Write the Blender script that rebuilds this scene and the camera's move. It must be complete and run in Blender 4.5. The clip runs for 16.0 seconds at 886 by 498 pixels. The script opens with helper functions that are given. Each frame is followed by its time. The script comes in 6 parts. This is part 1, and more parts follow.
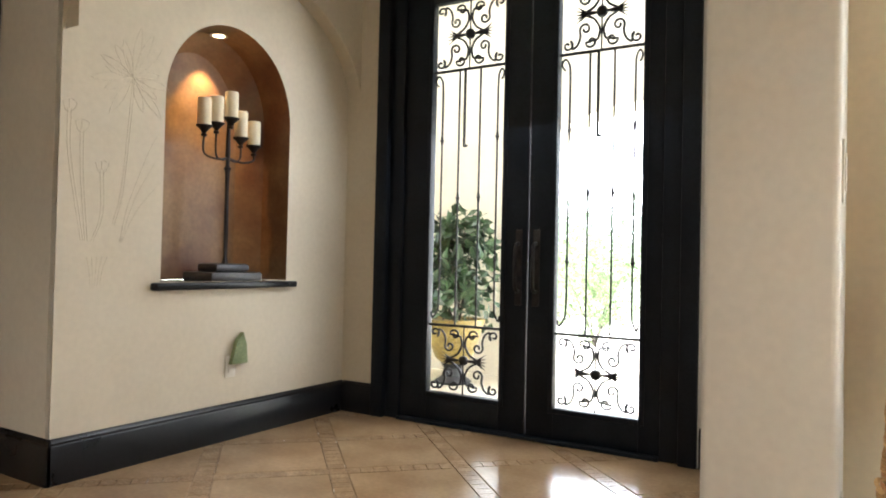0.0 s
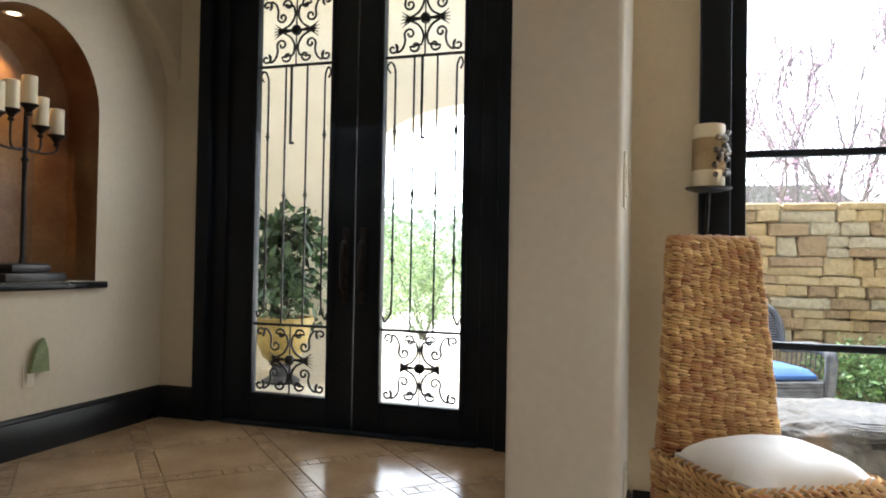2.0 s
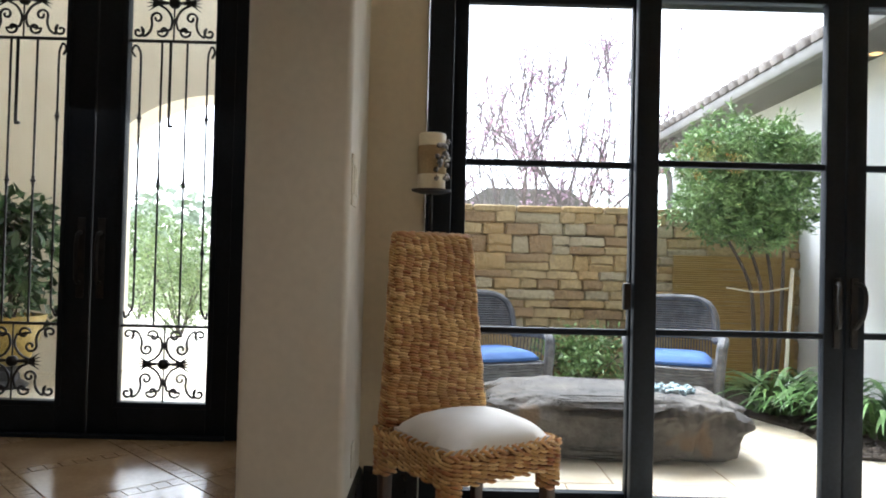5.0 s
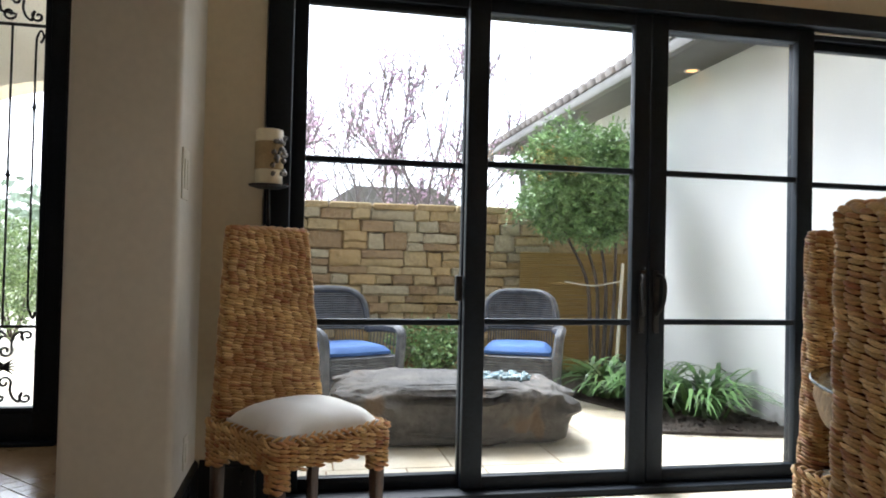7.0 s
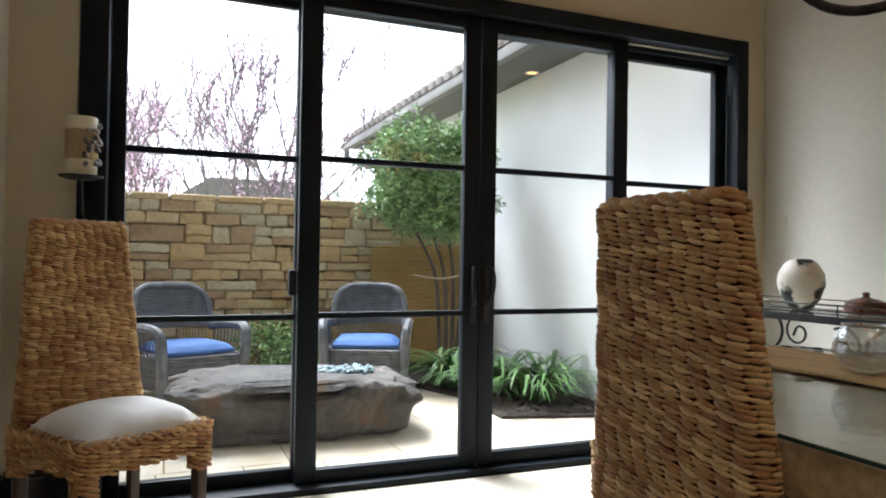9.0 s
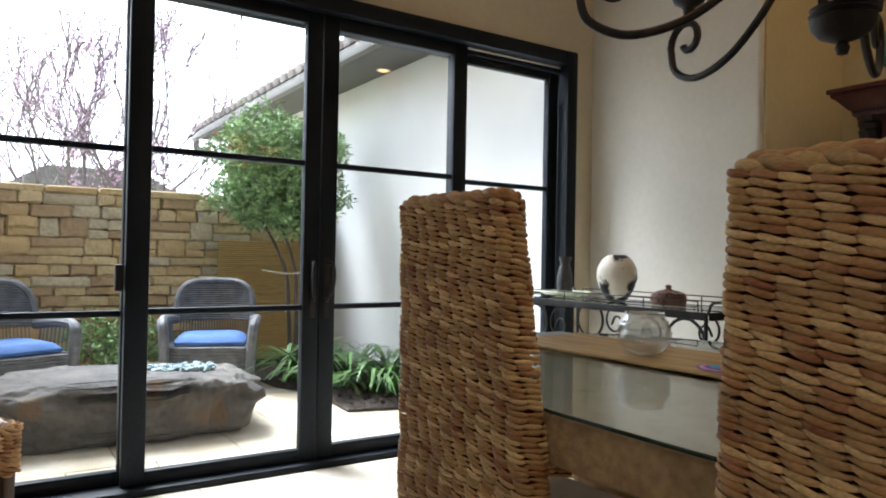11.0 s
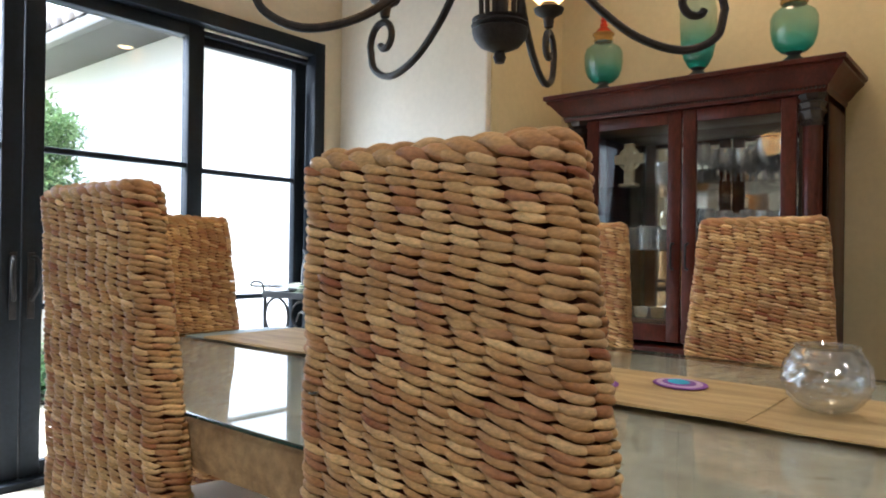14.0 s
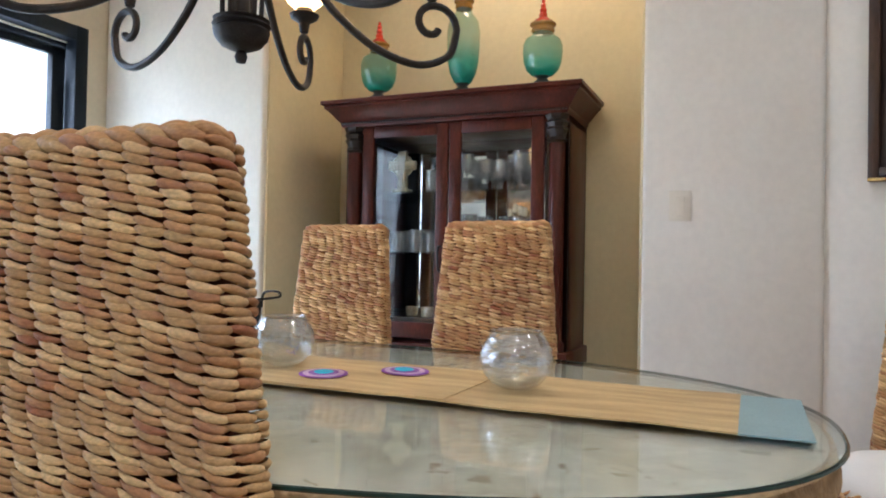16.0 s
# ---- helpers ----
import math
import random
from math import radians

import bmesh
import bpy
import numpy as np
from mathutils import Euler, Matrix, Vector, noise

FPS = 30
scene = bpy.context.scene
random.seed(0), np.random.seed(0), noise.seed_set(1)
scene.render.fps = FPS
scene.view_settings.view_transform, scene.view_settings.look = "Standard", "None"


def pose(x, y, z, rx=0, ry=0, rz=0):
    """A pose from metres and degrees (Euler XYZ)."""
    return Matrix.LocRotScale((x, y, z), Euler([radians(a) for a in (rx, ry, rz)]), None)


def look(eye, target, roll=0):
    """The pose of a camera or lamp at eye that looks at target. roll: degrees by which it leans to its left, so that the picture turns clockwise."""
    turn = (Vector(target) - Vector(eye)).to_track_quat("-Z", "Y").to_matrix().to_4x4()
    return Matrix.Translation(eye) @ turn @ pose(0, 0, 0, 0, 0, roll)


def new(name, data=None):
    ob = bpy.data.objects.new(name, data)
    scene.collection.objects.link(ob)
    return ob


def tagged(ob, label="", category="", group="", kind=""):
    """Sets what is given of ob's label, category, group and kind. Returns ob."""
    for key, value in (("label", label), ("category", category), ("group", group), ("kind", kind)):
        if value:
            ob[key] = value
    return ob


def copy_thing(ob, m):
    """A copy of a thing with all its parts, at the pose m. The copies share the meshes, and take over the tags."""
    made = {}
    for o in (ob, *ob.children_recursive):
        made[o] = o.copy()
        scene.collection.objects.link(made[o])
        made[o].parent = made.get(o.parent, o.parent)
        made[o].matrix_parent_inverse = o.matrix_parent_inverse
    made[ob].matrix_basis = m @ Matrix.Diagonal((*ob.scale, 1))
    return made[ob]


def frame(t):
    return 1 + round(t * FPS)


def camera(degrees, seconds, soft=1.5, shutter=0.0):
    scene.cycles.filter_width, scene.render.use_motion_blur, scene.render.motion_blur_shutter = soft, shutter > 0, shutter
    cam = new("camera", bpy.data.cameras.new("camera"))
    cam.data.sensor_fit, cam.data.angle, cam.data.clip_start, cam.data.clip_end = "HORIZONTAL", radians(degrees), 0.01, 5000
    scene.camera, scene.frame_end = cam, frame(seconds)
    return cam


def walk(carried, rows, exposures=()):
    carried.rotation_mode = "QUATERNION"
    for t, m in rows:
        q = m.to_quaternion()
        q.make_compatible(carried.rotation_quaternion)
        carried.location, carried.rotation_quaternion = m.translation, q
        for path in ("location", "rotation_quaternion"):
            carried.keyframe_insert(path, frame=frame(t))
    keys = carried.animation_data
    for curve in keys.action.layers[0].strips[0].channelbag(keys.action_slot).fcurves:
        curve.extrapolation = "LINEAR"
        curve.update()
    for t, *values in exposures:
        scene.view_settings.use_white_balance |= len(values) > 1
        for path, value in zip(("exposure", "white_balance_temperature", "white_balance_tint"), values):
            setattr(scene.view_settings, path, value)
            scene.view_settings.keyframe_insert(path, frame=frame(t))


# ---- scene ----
cam = camera(64.6, 16.0, soft=1.9)
PATH = [
    (0, (0.051, -0.161, 1.004), (-0.986, 1.549, 1.04), 1.3),
    (0.5, (0.049, -0.203, 1.002), (-0.878, 1.569, 1.039), 1.3),
    (1, (0.076, -0.194, 1.006), (-0.754, 1.625, 1.042), 1.2),
    (1.5, (0.095, -0.187, 1.012), (-0.626, 1.678, 1.046), 1.1),
    (2, (0.121, -0.192, 1.014), (-0.491, 1.711, 1.049), 1.0),
    (2.5, (0.14, -0.22, 1.012), (-0.358, 1.716, 1.048), 1.0),
    (3, (0.163, -0.254, 1.01), (-0.223, 1.708, 1.046), 1.2),
    (3.5, (0.167, -0.291, 1.012), (-0.1, 1.691, 1.045), 1.3),
    (4, (0.201, -0.304, 1.012), (0.03, 1.688, 1.044), 1.4),
    (6.5, (0.371, -0.39, 0.998), (0.664, 1.588, 1.037), 1.3),
    (7, (0.4, -0.44, 0.994), (0.781, 1.523, 1.033), 1.3),
    (7.5, (0.43, -0.469, 0.994), (0.902, 1.474, 1.031), 1.1),
    (8, (0.457, -0.472, 0.996), (1.029, 1.444, 1.03), 0.9),
    (8.5, (0.495, -0.492, 0.997), (1.154, 1.396, 1.028), 0.9),
    (9, (0.52, -0.512, 0.996), (1.268, 1.343, 1.025), 0.9),
    (11.5, (0.621, -0.645, 0.994), (1.783, 0.982, 1.015), 1.0),
    (12, (0.663, -0.662, 0.997), (1.892, 0.916, 1.016), 0.9),
    (12.5, (0.703, -0.668, 0.997), (2.007, 0.849, 1.017), 1.0),
    (13, (0.729, -0.696, 1.006), (2.111, 0.75, 1.018), 0.8),
    (13.5, (0.752, -0.726, 1.009), (2.214, 0.639, 1.017), 0.8),
    (14, (0.775, -0.755, 1.005), (2.315, 0.521, 1.014), 0.8),
    (14.5, (0.798, -0.781, 1.008), (2.417, 0.393, 1.014), 1.0),
    (15, (0.803, -0.819, 1.004), (2.496, 0.245, 1.014), 1.2),
    (15.5, (0.799, -0.88, 0.994), (2.558, 0.072, 1.012), 1.1),
    (16, (0.795, -0.907, 0.989), (2.626, -0.103, 1.023), 1.1),
]
walk(cam, [(t, look(eye, target, roll)) for t, eye, target, roll in PATH],
     exposures=[(0, 3.42, 5880, 10), (0.7, 3.1, 5880, 10), (1.7, 2.64, 5880, 10), (3, 2.38, 5880, 10), (4, 2.08, 5880, 10), (7, 1.60, 5880, 10), (9, 1.54, 5880, 10),
                (11.5, 1.80, 5850, 10), (12.5, 2.22, 5850, 10), (14.5, 2.97, 5180, 10), (16, 3.22, 4980, 10)])

CEIL = 3.1
SKY, WINDOW_W, ENTRY_W, RECESS_W = 0.225, 4.5, 5.4, 6.4
# Ceiling downlights out of view, placed as fill; spots and watts are assumed.
FILL_CANS = [(0.4, -1.6, 3.4), (2.2, -2.0, 4.2), (-0.6, -1.5, 14.5), (2.6, -0.6, 2.4)]

# ---- world, sun and large lights ----
world = bpy.data.worlds.new("world")
scene.world = world
world.use_nodes = True
wn, wl = world.node_tree.nodes, world.node_tree.links
bg = wn["Background"]
sky = wn.new("ShaderNodeTexSky")
sky.sky_type = "NISHITA"
sky.sun_disc = False
sky.sun_elevation, sky.sun_rotation = radians(56), radians(-27)
sky.air_density, sky.dust_density, sky.ozone_density = 1.0, 2.0, 1.0
pale = wn.new("ShaderNodeHueSaturation")
pale.inputs["Saturation"].default_value = 0.22
wl.new(sky.outputs[0], pale.inputs["Color"])
wl.new(pale.outputs[0], bg.inputs["Color"])
bg.inputs["Strength"].default_value = SKY

sun = new("sun", bpy.data.lights.new("sun", "SUN"))
sun.data.energy, sun.data.angle, sun.data.color = 3.7, radians(35), (1.0, 0.98, 0.95)
sun.matrix_world = look((-1, 9, 10), (2.0, 3.0, 0))


def area(name, eye, target, sx, sy, watts, colour):
    ob = new(name, bpy.data.lights.new(name, "AREA"))
    ob.data.shape, ob.data.size, ob.data.size_y = "RECTANGLE", sx, sy
    ob.data.energy, ob.data.color = watts, colour
    ob.matrix_world = look(eye, target)
    return ob


def spot(name, eye, target, watts, colour, degrees=90, radius=0.05):
    ob = new(name, bpy.data.lights.new(name, "SPOT"))
    ob.data.energy, ob.data.color = watts, colour
    ob.data.spot_size, ob.data.spot_blend, ob.data.shadow_soft_size = radians(degrees), 0.6, radius
    ob.matrix_world = look(eye, target)
    return ob


area("window_skylight", (1.94, 2.62, 1.2), (1.94, 0.0, 0.9), 3.1, 2.0, WINDOW_W, (0.93, 0.97, 1.0))
area("entry_skylight", (-1.64, 3.75, 1.45), (-1.64, 1.2, 0.0), 1.4, 2.4, ENTRY_W, (1.0, 0.98, 0.95))
WARM = (1.0, 0.66, 0.34)
spot("recess_downlight_lamp", (3.88, 0.15, 3.05), (4.2, 0.1, 0.9), RECESS_W, WARM, 150, 0.22)
spot("niche_downlight_lamp", (-3.15, 2.57, 2.19), (-3.27, 2.58, 1.7), 4, (1.0, 0.55, 0.20), 75, 0.015)
# Added fill for the pier, table and recess; the strongest replaces unseen windows.
for cx, cy, watts in FILL_CANS:
    spot("ceiling_downlight_fill", (cx, cy, CEIL - 0.04), (cx, cy, 0), watts, (1.0, 0.89, 0.76), 150, 0.08)


# ---- materials ----
def mat(name, c1, c2, rough=0.6, metal=0.0, scale=6.0, fine=90.0, bump=0.15, dist=0.004, rnd="", amount=0.25, coat=0.0,
        stretch=(1, 1, 1), spread=(0.35, 0.65), grain=0.25, rough_var=0.12, sheen=0.0, spec=0.5):
    """A two-scale noise surface; rnd: 'object' or 'island' varies the value piece by piece."""
    m = bpy.data.materials.new(name)
    m.use_nodes = True
    n, l = m.node_tree.nodes, m.node_tree.links
    p = n["Principled BSDF"]
    tc, mp = n.new("ShaderNodeTexCoord"), n.new("ShaderNodeMapping")
    mp.inputs["Scale"].default_value = stretch
    l.new(tc.outputs["Object"], mp.inputs["Vector"])
    big, small = n.new("ShaderNodeTexNoise"), n.new("ShaderNodeTexNoise")
    for t, s, d in ((big, scale, 5), (small, fine, 3)):
        t.inputs["Scale"].default_value, t.inputs["Detail"].default_value = s, d
        l.new(mp.outputs[0], t.inputs["Vector"])
    ramp = n.new("ShaderNodeValToRGB")
    ramp.color_ramp.elements[0].position, ramp.color_ramp.elements[1].position = spread
    ramp.color_ramp.elements[0].color, ramp.color_ramp.elements[1].color = (*c1, 1), (*c2, 1)
    l.new(big.outputs[0], ramp.inputs[0])
    hs = n.new("ShaderNodeHueSaturation")
    l.new(ramp.outputs[0], hs.inputs["Color"])
    val = n.new("ShaderNodeMapRange")
    val.inputs["From Min"].default_value, val.inputs["From Max"].default_value = 0.3, 0.7
    val.inputs["To Min"].default_value, val.inputs["To Max"].default_value = 1 - grain, 1 + grain
    l.new(small.outputs[0], val.inputs[0])
    out = val.outputs[0]
    if rnd:
        info = n.new("ShaderNodeObjectInfo" if rnd == "object" else "ShaderNodeNewGeometry")
        r = n.new("ShaderNodeMapRange")
        r.inputs["To Min"].default_value, r.inputs["To Max"].default_value = 1 - amount, 1 + amount
        l.new(info.outputs["Random" if rnd == "object" else "Random Per Island"], r.inputs[0])
        mul = n.new("ShaderNodeMath")
        mul.operation = "MULTIPLY"
        l.new(out, mul.inputs[0])
        l.new(r.outputs[0], mul.inputs[1])
        out = mul.outputs[0]
    l.new(out, hs.inputs["Value"])
    l.new(hs.outputs[0], p.inputs["Base Color"])
    rr = n.new("ShaderNodeMapRange")
    rr.inputs["To Min"].default_value, rr.inputs["To Max"].default_value = max(0.02, rough - rough_var), min(1, rough + rough_var)
    l.new(big.outputs[0], rr.inputs[0])
    l.new(rr.outputs[0], p.inputs["Roughness"])
    p.inputs["Metallic"].default_value, p.inputs["Coat Weight"].default_value = metal, coat
    p.inputs["Coat Roughness"].default_value = 0.12
    p.inputs["Sheen Weight"].default_value = sheen
    p.inputs["Specular IOR Level"].default_value = spec
    if bump:
        b = n.new("ShaderNodeBump")
        b.inputs["Strength"].default_value, b.inputs["Distance"].default_value = bump, dist
        l.new(small.outputs[0], b.inputs["Height"])
        l.new(b.outputs[0], p.inputs["Normal"])
    return m


def toned(m, tones, share=0.62, info="ShaderNodeNewGeometry", out="Random Per Island"):
    """Gives each strand or stone one of several tones, over the grain that the material has."""
    n, l = m.node_tree.nodes, m.node_tree.links
    geo = n.new(info)
    ramp = n.new("ShaderNodeValToRGB")
    ramp.color_ramp.interpolation = "CONSTANT"
    e = ramp.color_ramp.elements
    e[0].color, e[0].position = (*tones[0], 1), 0.0
    e[1].color, e[1].position = (*tones[1], 1), 0.38
    for pos, c in ((0.62, tones[2]), (0.84, tones[3])):
        k = e.new(pos)
        k.color = (*c, 1)
    l.new(geo.outputs[out], ramp.inputs[0])
    mixer = n.new("ShaderNodeMixRGB")
    mixer.inputs[0].default_value = share
    hs = [x for x in n if x.bl_idname == "ShaderNodeHueSaturation"][0]
    base = hs.inputs["Color"].links[0].from_socket
    l.new(base, mixer.inputs[1])
    l.new(ramp.outputs[0], mixer.inputs[2])
    l.new(mixer.outputs[0], hs.inputs["Color"])
    return m


def flecked(m, colour, scale=26.0, cut=0.70):
    """Scatters small flecks of another colour, such as fossils and pits, over a material."""
    n, l = m.node_tree.nodes, m.node_tree.links
    tc, spots, ramp, mixer = n.new("ShaderNodeTexCoord"), n.new("ShaderNodeTexNoise"), n.new("ShaderNodeValToRGB"), n.new("ShaderNodeMixRGB")
    spots.inputs["Scale"].default_value, spots.inputs["Detail"].default_value, spots.inputs["Distortion"].default_value = scale, 2, 0.6
    l.new(tc.outputs["Object"], spots.inputs["Vector"])
    e = ramp.color_ramp.elements
    e[0].position, e[1].position = cut - 0.03, cut + 0.02
    e[0].color, e[1].color = (0, 0, 0, 1), (0.8, 0.8, 0.8, 1)
    l.new(spots.outputs[0], ramp.inputs[0])
    l.new(ramp.outputs[0], mixer.inputs[0])
    p = n["Principled BSDF"]
    l.new(p.inputs["Base Color"].links[0].from_socket, mixer.inputs[1])
    mixer.inputs[2].default_value = (*colour, 1)
    l.new(mixer.outputs[0], p.inputs["Base Color"])
    return m


def pane_glass(name, tint=(1, 1, 1), ior=1.45, rough=0.0):
    m = bpy.data.materials.new(name)
    m.use_nodes = True
    n, l = m.node_tree.nodes, m.node_tree.links
    n.remove(n["Principled BSDF"])
    tr, gl, mx, lw = n.new("ShaderNodeBsdfTransparent"), n.new("ShaderNodeBsdfGlossy"), n.new("ShaderNodeMixShader"), n.new("ShaderNodeLayerWeight")
    tr.inputs[0].default_value, gl.inputs["Roughness"].default_value = (*tint, 1), rough
    lw.inputs["Blend"].default_value = 0.5
    five, add = n.new("ShaderNodeMath"), n.new("ShaderNodeMath")
    five.operation, add.operation = "POWER", "MULTIPLY_ADD"
    five.inputs[1].default_value = 5.0
    base = ((ior - 1) / (ior + 1)) ** 2
    add.inputs[1].default_value, add.inputs[2].default_value = 0.9 * (1 - base), base
    l.new(lw.outputs["Facing"], five.inputs[0])
    l.new(five.outputs[0], add.inputs[0])
    l.new(add.outputs[0], mx.inputs[0])
    l.new(tr.outputs[0], mx.inputs[1])
    l.new(gl.outputs[0], mx.inputs[2])
    l.new(mx.outputs[0], n["Material Output"].inputs[0])
    return m


def crystal(name, colour, rough=0.03, ior=1.5, alpha=1.0):
    m = bpy.data.materials.new(name)
    m.use_nodes = True
    p = m.node_tree.nodes["Principled BSDF"]
    p.inputs["Base Color"].default_value = (*colour, 1)
    p.inputs["Transmission Weight"].default_value, p.inputs["Roughness"].default_value, p.inputs["IOR"].default_value = alpha, rough, ior
    return m


def thin_colour_glass(name, tint, body, cloud, shine=0.06):
    """Blown glass as a thin wall: it tints what lies behind, clouds it a little and shines at the rim."""
    m = pane_glass(name, tint, 1.5)
    n, l = m.node_tree.nodes, m.node_tree.links
    mx = [x for x in n if x.bl_idname == "ShaderNodeMixShader"][0]
    tr = mx.inputs[1].links[0].from_node
    df, inner = n.new("ShaderNodeBsdfDiffuse"), n.new("ShaderNodeMixShader")
    df.inputs[0].default_value, inner.inputs[0].default_value = (*body, 1), cloud
    l.new(tr.outputs[0], inner.inputs[1])
    l.new(df.outputs[0], inner.inputs[2])
    l.new(inner.outputs[0], mx.inputs[1])
    for x in n:
        if x.bl_idname == "ShaderNodeMath" and x.operation == "MULTIPLY_ADD":
            x.inputs[2].default_value = shine
    return m


def glow(name, colour, strength):
    m = bpy.data.materials.new(name)
    m.use_nodes = True
    p = m.node_tree.nodes["Principled BSDF"]
    p.inputs["Base Color"].default_value = (*colour, 1)
    p.inputs["Emission Color"].default_value, p.inputs["Emission Strength"].default_value = (*colour, 1), strength
    return m


M_PLASTER = mat("wall_plaster", (0.68, 0.65, 0.58), (0.74, 0.71, 0.64), 0.75, scale=1.3, fine=35, bump=0.12, dist=0.004, grain=0.03)
M_STRAWPAINT = mat("straw_coloured_plaster", (0.62, 0.54, 0.39), (0.68, 0.60, 0.45), 0.75, scale=1.3, fine=35, bump=0.12, dist=0.004, grain=0.03)
M_CREAMPAINT = mat("cream_plaster", (0.555, 0.495, 0.38), (0.615, 0.555, 0.435), 0.75, scale=1.3, fine=35, bump=0.12, dist=0.004, grain=0.03)
M_TAN = mat("tan_plaster", (0.60, 0.52, 0.32), (0.66, 0.58, 0.375), 0.75, scale=1.3, fine=35, bump=0.12, dist=0.004, grain=0.03)
M_CEIL = mat("ceiling_paint", (0.72, 0.67, 0.56), (0.78, 0.73, 0.62), 0.8, scale=1.0, fine=40, bump=0.08, grain=0.03)
M_BLACK = mat("black_bronze_paint", (0.007, 0.010, 0.0145), (0.011, 0.015, 0.021), 0.45, scale=3, fine=70, bump=0.06, grain=0.15, spec=0.18)
M_BASE = mat("black_gloss_paint", (0.006, 0.006, 0.007), (0.010, 0.010, 0.011), 0.3, spec=0.3, scale=4, fine=60, bump=0.05, grain=0.15)
M_IRON = mat("wrought_iron", (0.012, 0.012, 0.013), (0.03, 0.028, 0.027), 0.5, metal=0.5, scale=20, fine=200, bump=0.3, dist=0.002)
M_TRAV = mat("travertine", (0.235, 0.146, 0.074), (0.345, 0.238, 0.134), 0.18, spread=(0.25, 0.75), scale=3.2, fine=45, bump=0.06, rnd="object", amount=0.06, grain=0.08)
M_GROUT = mat("grout", (0.25, 0.165, 0.094), (0.30, 0.21, 0.124), 0.24, scale=10, fine=120)
M_MOSAIC = mat("mosaic_tumbled", (0.25, 0.16, 0.085), (0.315, 0.215, 0.122), 0.2, scale=12, fine=90, rnd="island", amount=0.08)
M_LIME = mat("limestone_tile", (0.57, 0.52, 0.42), (0.66, 0.62, 0.53), 0.35, scale=3, fine=50, bump=0.05, rnd="object", amount=0.07, grain=0.06)
M_NICHE = mat("terracotta_glaze_plaster", (0.11, 0.04, 0.019), (0.26, 0.17, 0.08), 0.5, scale=2.2, fine=40, bump=0.1, grain=0.12)
M_WAX = mat("ivory_wax", (0.78, 0.70, 0.50), (0.85, 0.78, 0.60), 0.45, scale=8, fine=60, bump=0.05, grain=0.04)
STRAW_TONES = ((0.59, 0.385, 0.145), (0.46, 0.24, 0.075), (0.76, 0.57, 0.265), (0.23, 0.07, 0.026))
M_STRAW = toned(mat("woven_seagrass", (0.30, 0.105, 0.038), (0.69, 0.44, 0.18), 0.55, scale=9, fine=170, bump=0.4, dist=0.002, rnd="island", amount=0.16, grain=0.18, stretch=(1, 1, 2.2)), STRAW_TONES, 0.48)
# Core behind the strands; shade of the weave gaps is put into its colour.
M_CORE_SHADE = mat("seagrass_gap_shade", (0.10, 0.030, 0.011), (0.17, 0.055, 0.02), 0.9, scale=20, fine=150)
M_LINEN = mat("white_linen", (0.72, 0.71, 0.68), (0.78, 0.77, 0.74), 0.85, scale=5, fine=420, bump=0.2, dist=0.001, grain=0.04, sheen=0.3)
M_LEG = mat("dark_stained_wood", (0.035, 0.018, 0.011), (0.07, 0.036, 0.02), 0.4, scale=8, fine=60, stretch=(6, 6, 0.7), bump=0.08)
M_MAHOG = mat("mahogany", (0.034, 0.0065, 0.0042), (0.098, 0.019, 0.010), 0.36, scale=5, fine=45, stretch=(2, 2, 0.7), spread=(0.2, 0.8), bump=0.04, coat=0.04, spec=0.25)
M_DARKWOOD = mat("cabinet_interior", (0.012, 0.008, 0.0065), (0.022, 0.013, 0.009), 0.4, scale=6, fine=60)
M_TABLE = flecked(mat("fossil_stone", (0.50, 0.46, 0.37), (0.66, 0.63, 0.55), 0.45, scale=9, fine=30, bump=0.3, dist=0.006, grain=0.12), (0.27, 0.21, 0.12), 24.0, 0.68)
M_TABLE_EDGE = mat("rough_fossil_stone", (0.34, 0.22, 0.10), (0.52, 0.37, 0.19), 0.75, scale=9, fine=50, bump=0.7, dist=0.012, grain=0.2)
M_RUNNER = mat("raffia_runner", (0.37, 0.255, 0.105), (0.55, 0.41, 0.19), 0.6, scale=4, fine=130, stretch=(7, 1, 1), bump=0.25, dist=0.002, grain=0.12)
M_BLUECLOTH = mat("blue_grey_silk", (0.19, 0.30, 0.33), (0.26, 0.38, 0.40), 0.45, scale=10, fine=200, bump=0.15, dist=0.001, grain=0.08)
M_PURPLE = mat("purple_thread", (0.16, 0.03, 0.30), (0.24, 0.06, 0.42), 0.5, scale=40, fine=300)
M_CYAN = mat("cyan_thread", (0.01, 0.40, 0.62), (0.03, 0.52, 0.72), 0.5, scale=40, fine=300)
M_LILAC = mat("lilac_thread", (0.50, 0.36, 0.55), (0.6, 0.45, 0.62), 0.5, scale=40, fine=300)
M_GLASS = pane_glass("window_glass", (0.985, 0.995, 0.99), 1.30)
M_GLASSDOOR = pane_glass("cabinet_glass", (0.93, 0.95, 0.95), 1.5)
M_TOPGLASS = pane_glass("table_glass", (0.95, 0.985, 0.965), 1.55)
M_EDGEGLASS = mat("dark_glass_edge", (0.012, 0.03, 0.025), (0.02, 0.045, 0.036), 0.1, bump=0)
M_CRYSTAL = thin_colour_glass("cut_crystal", (0.93, 0.95, 0.95), (0.86, 0.88, 0.90), 0.06, 0.22)


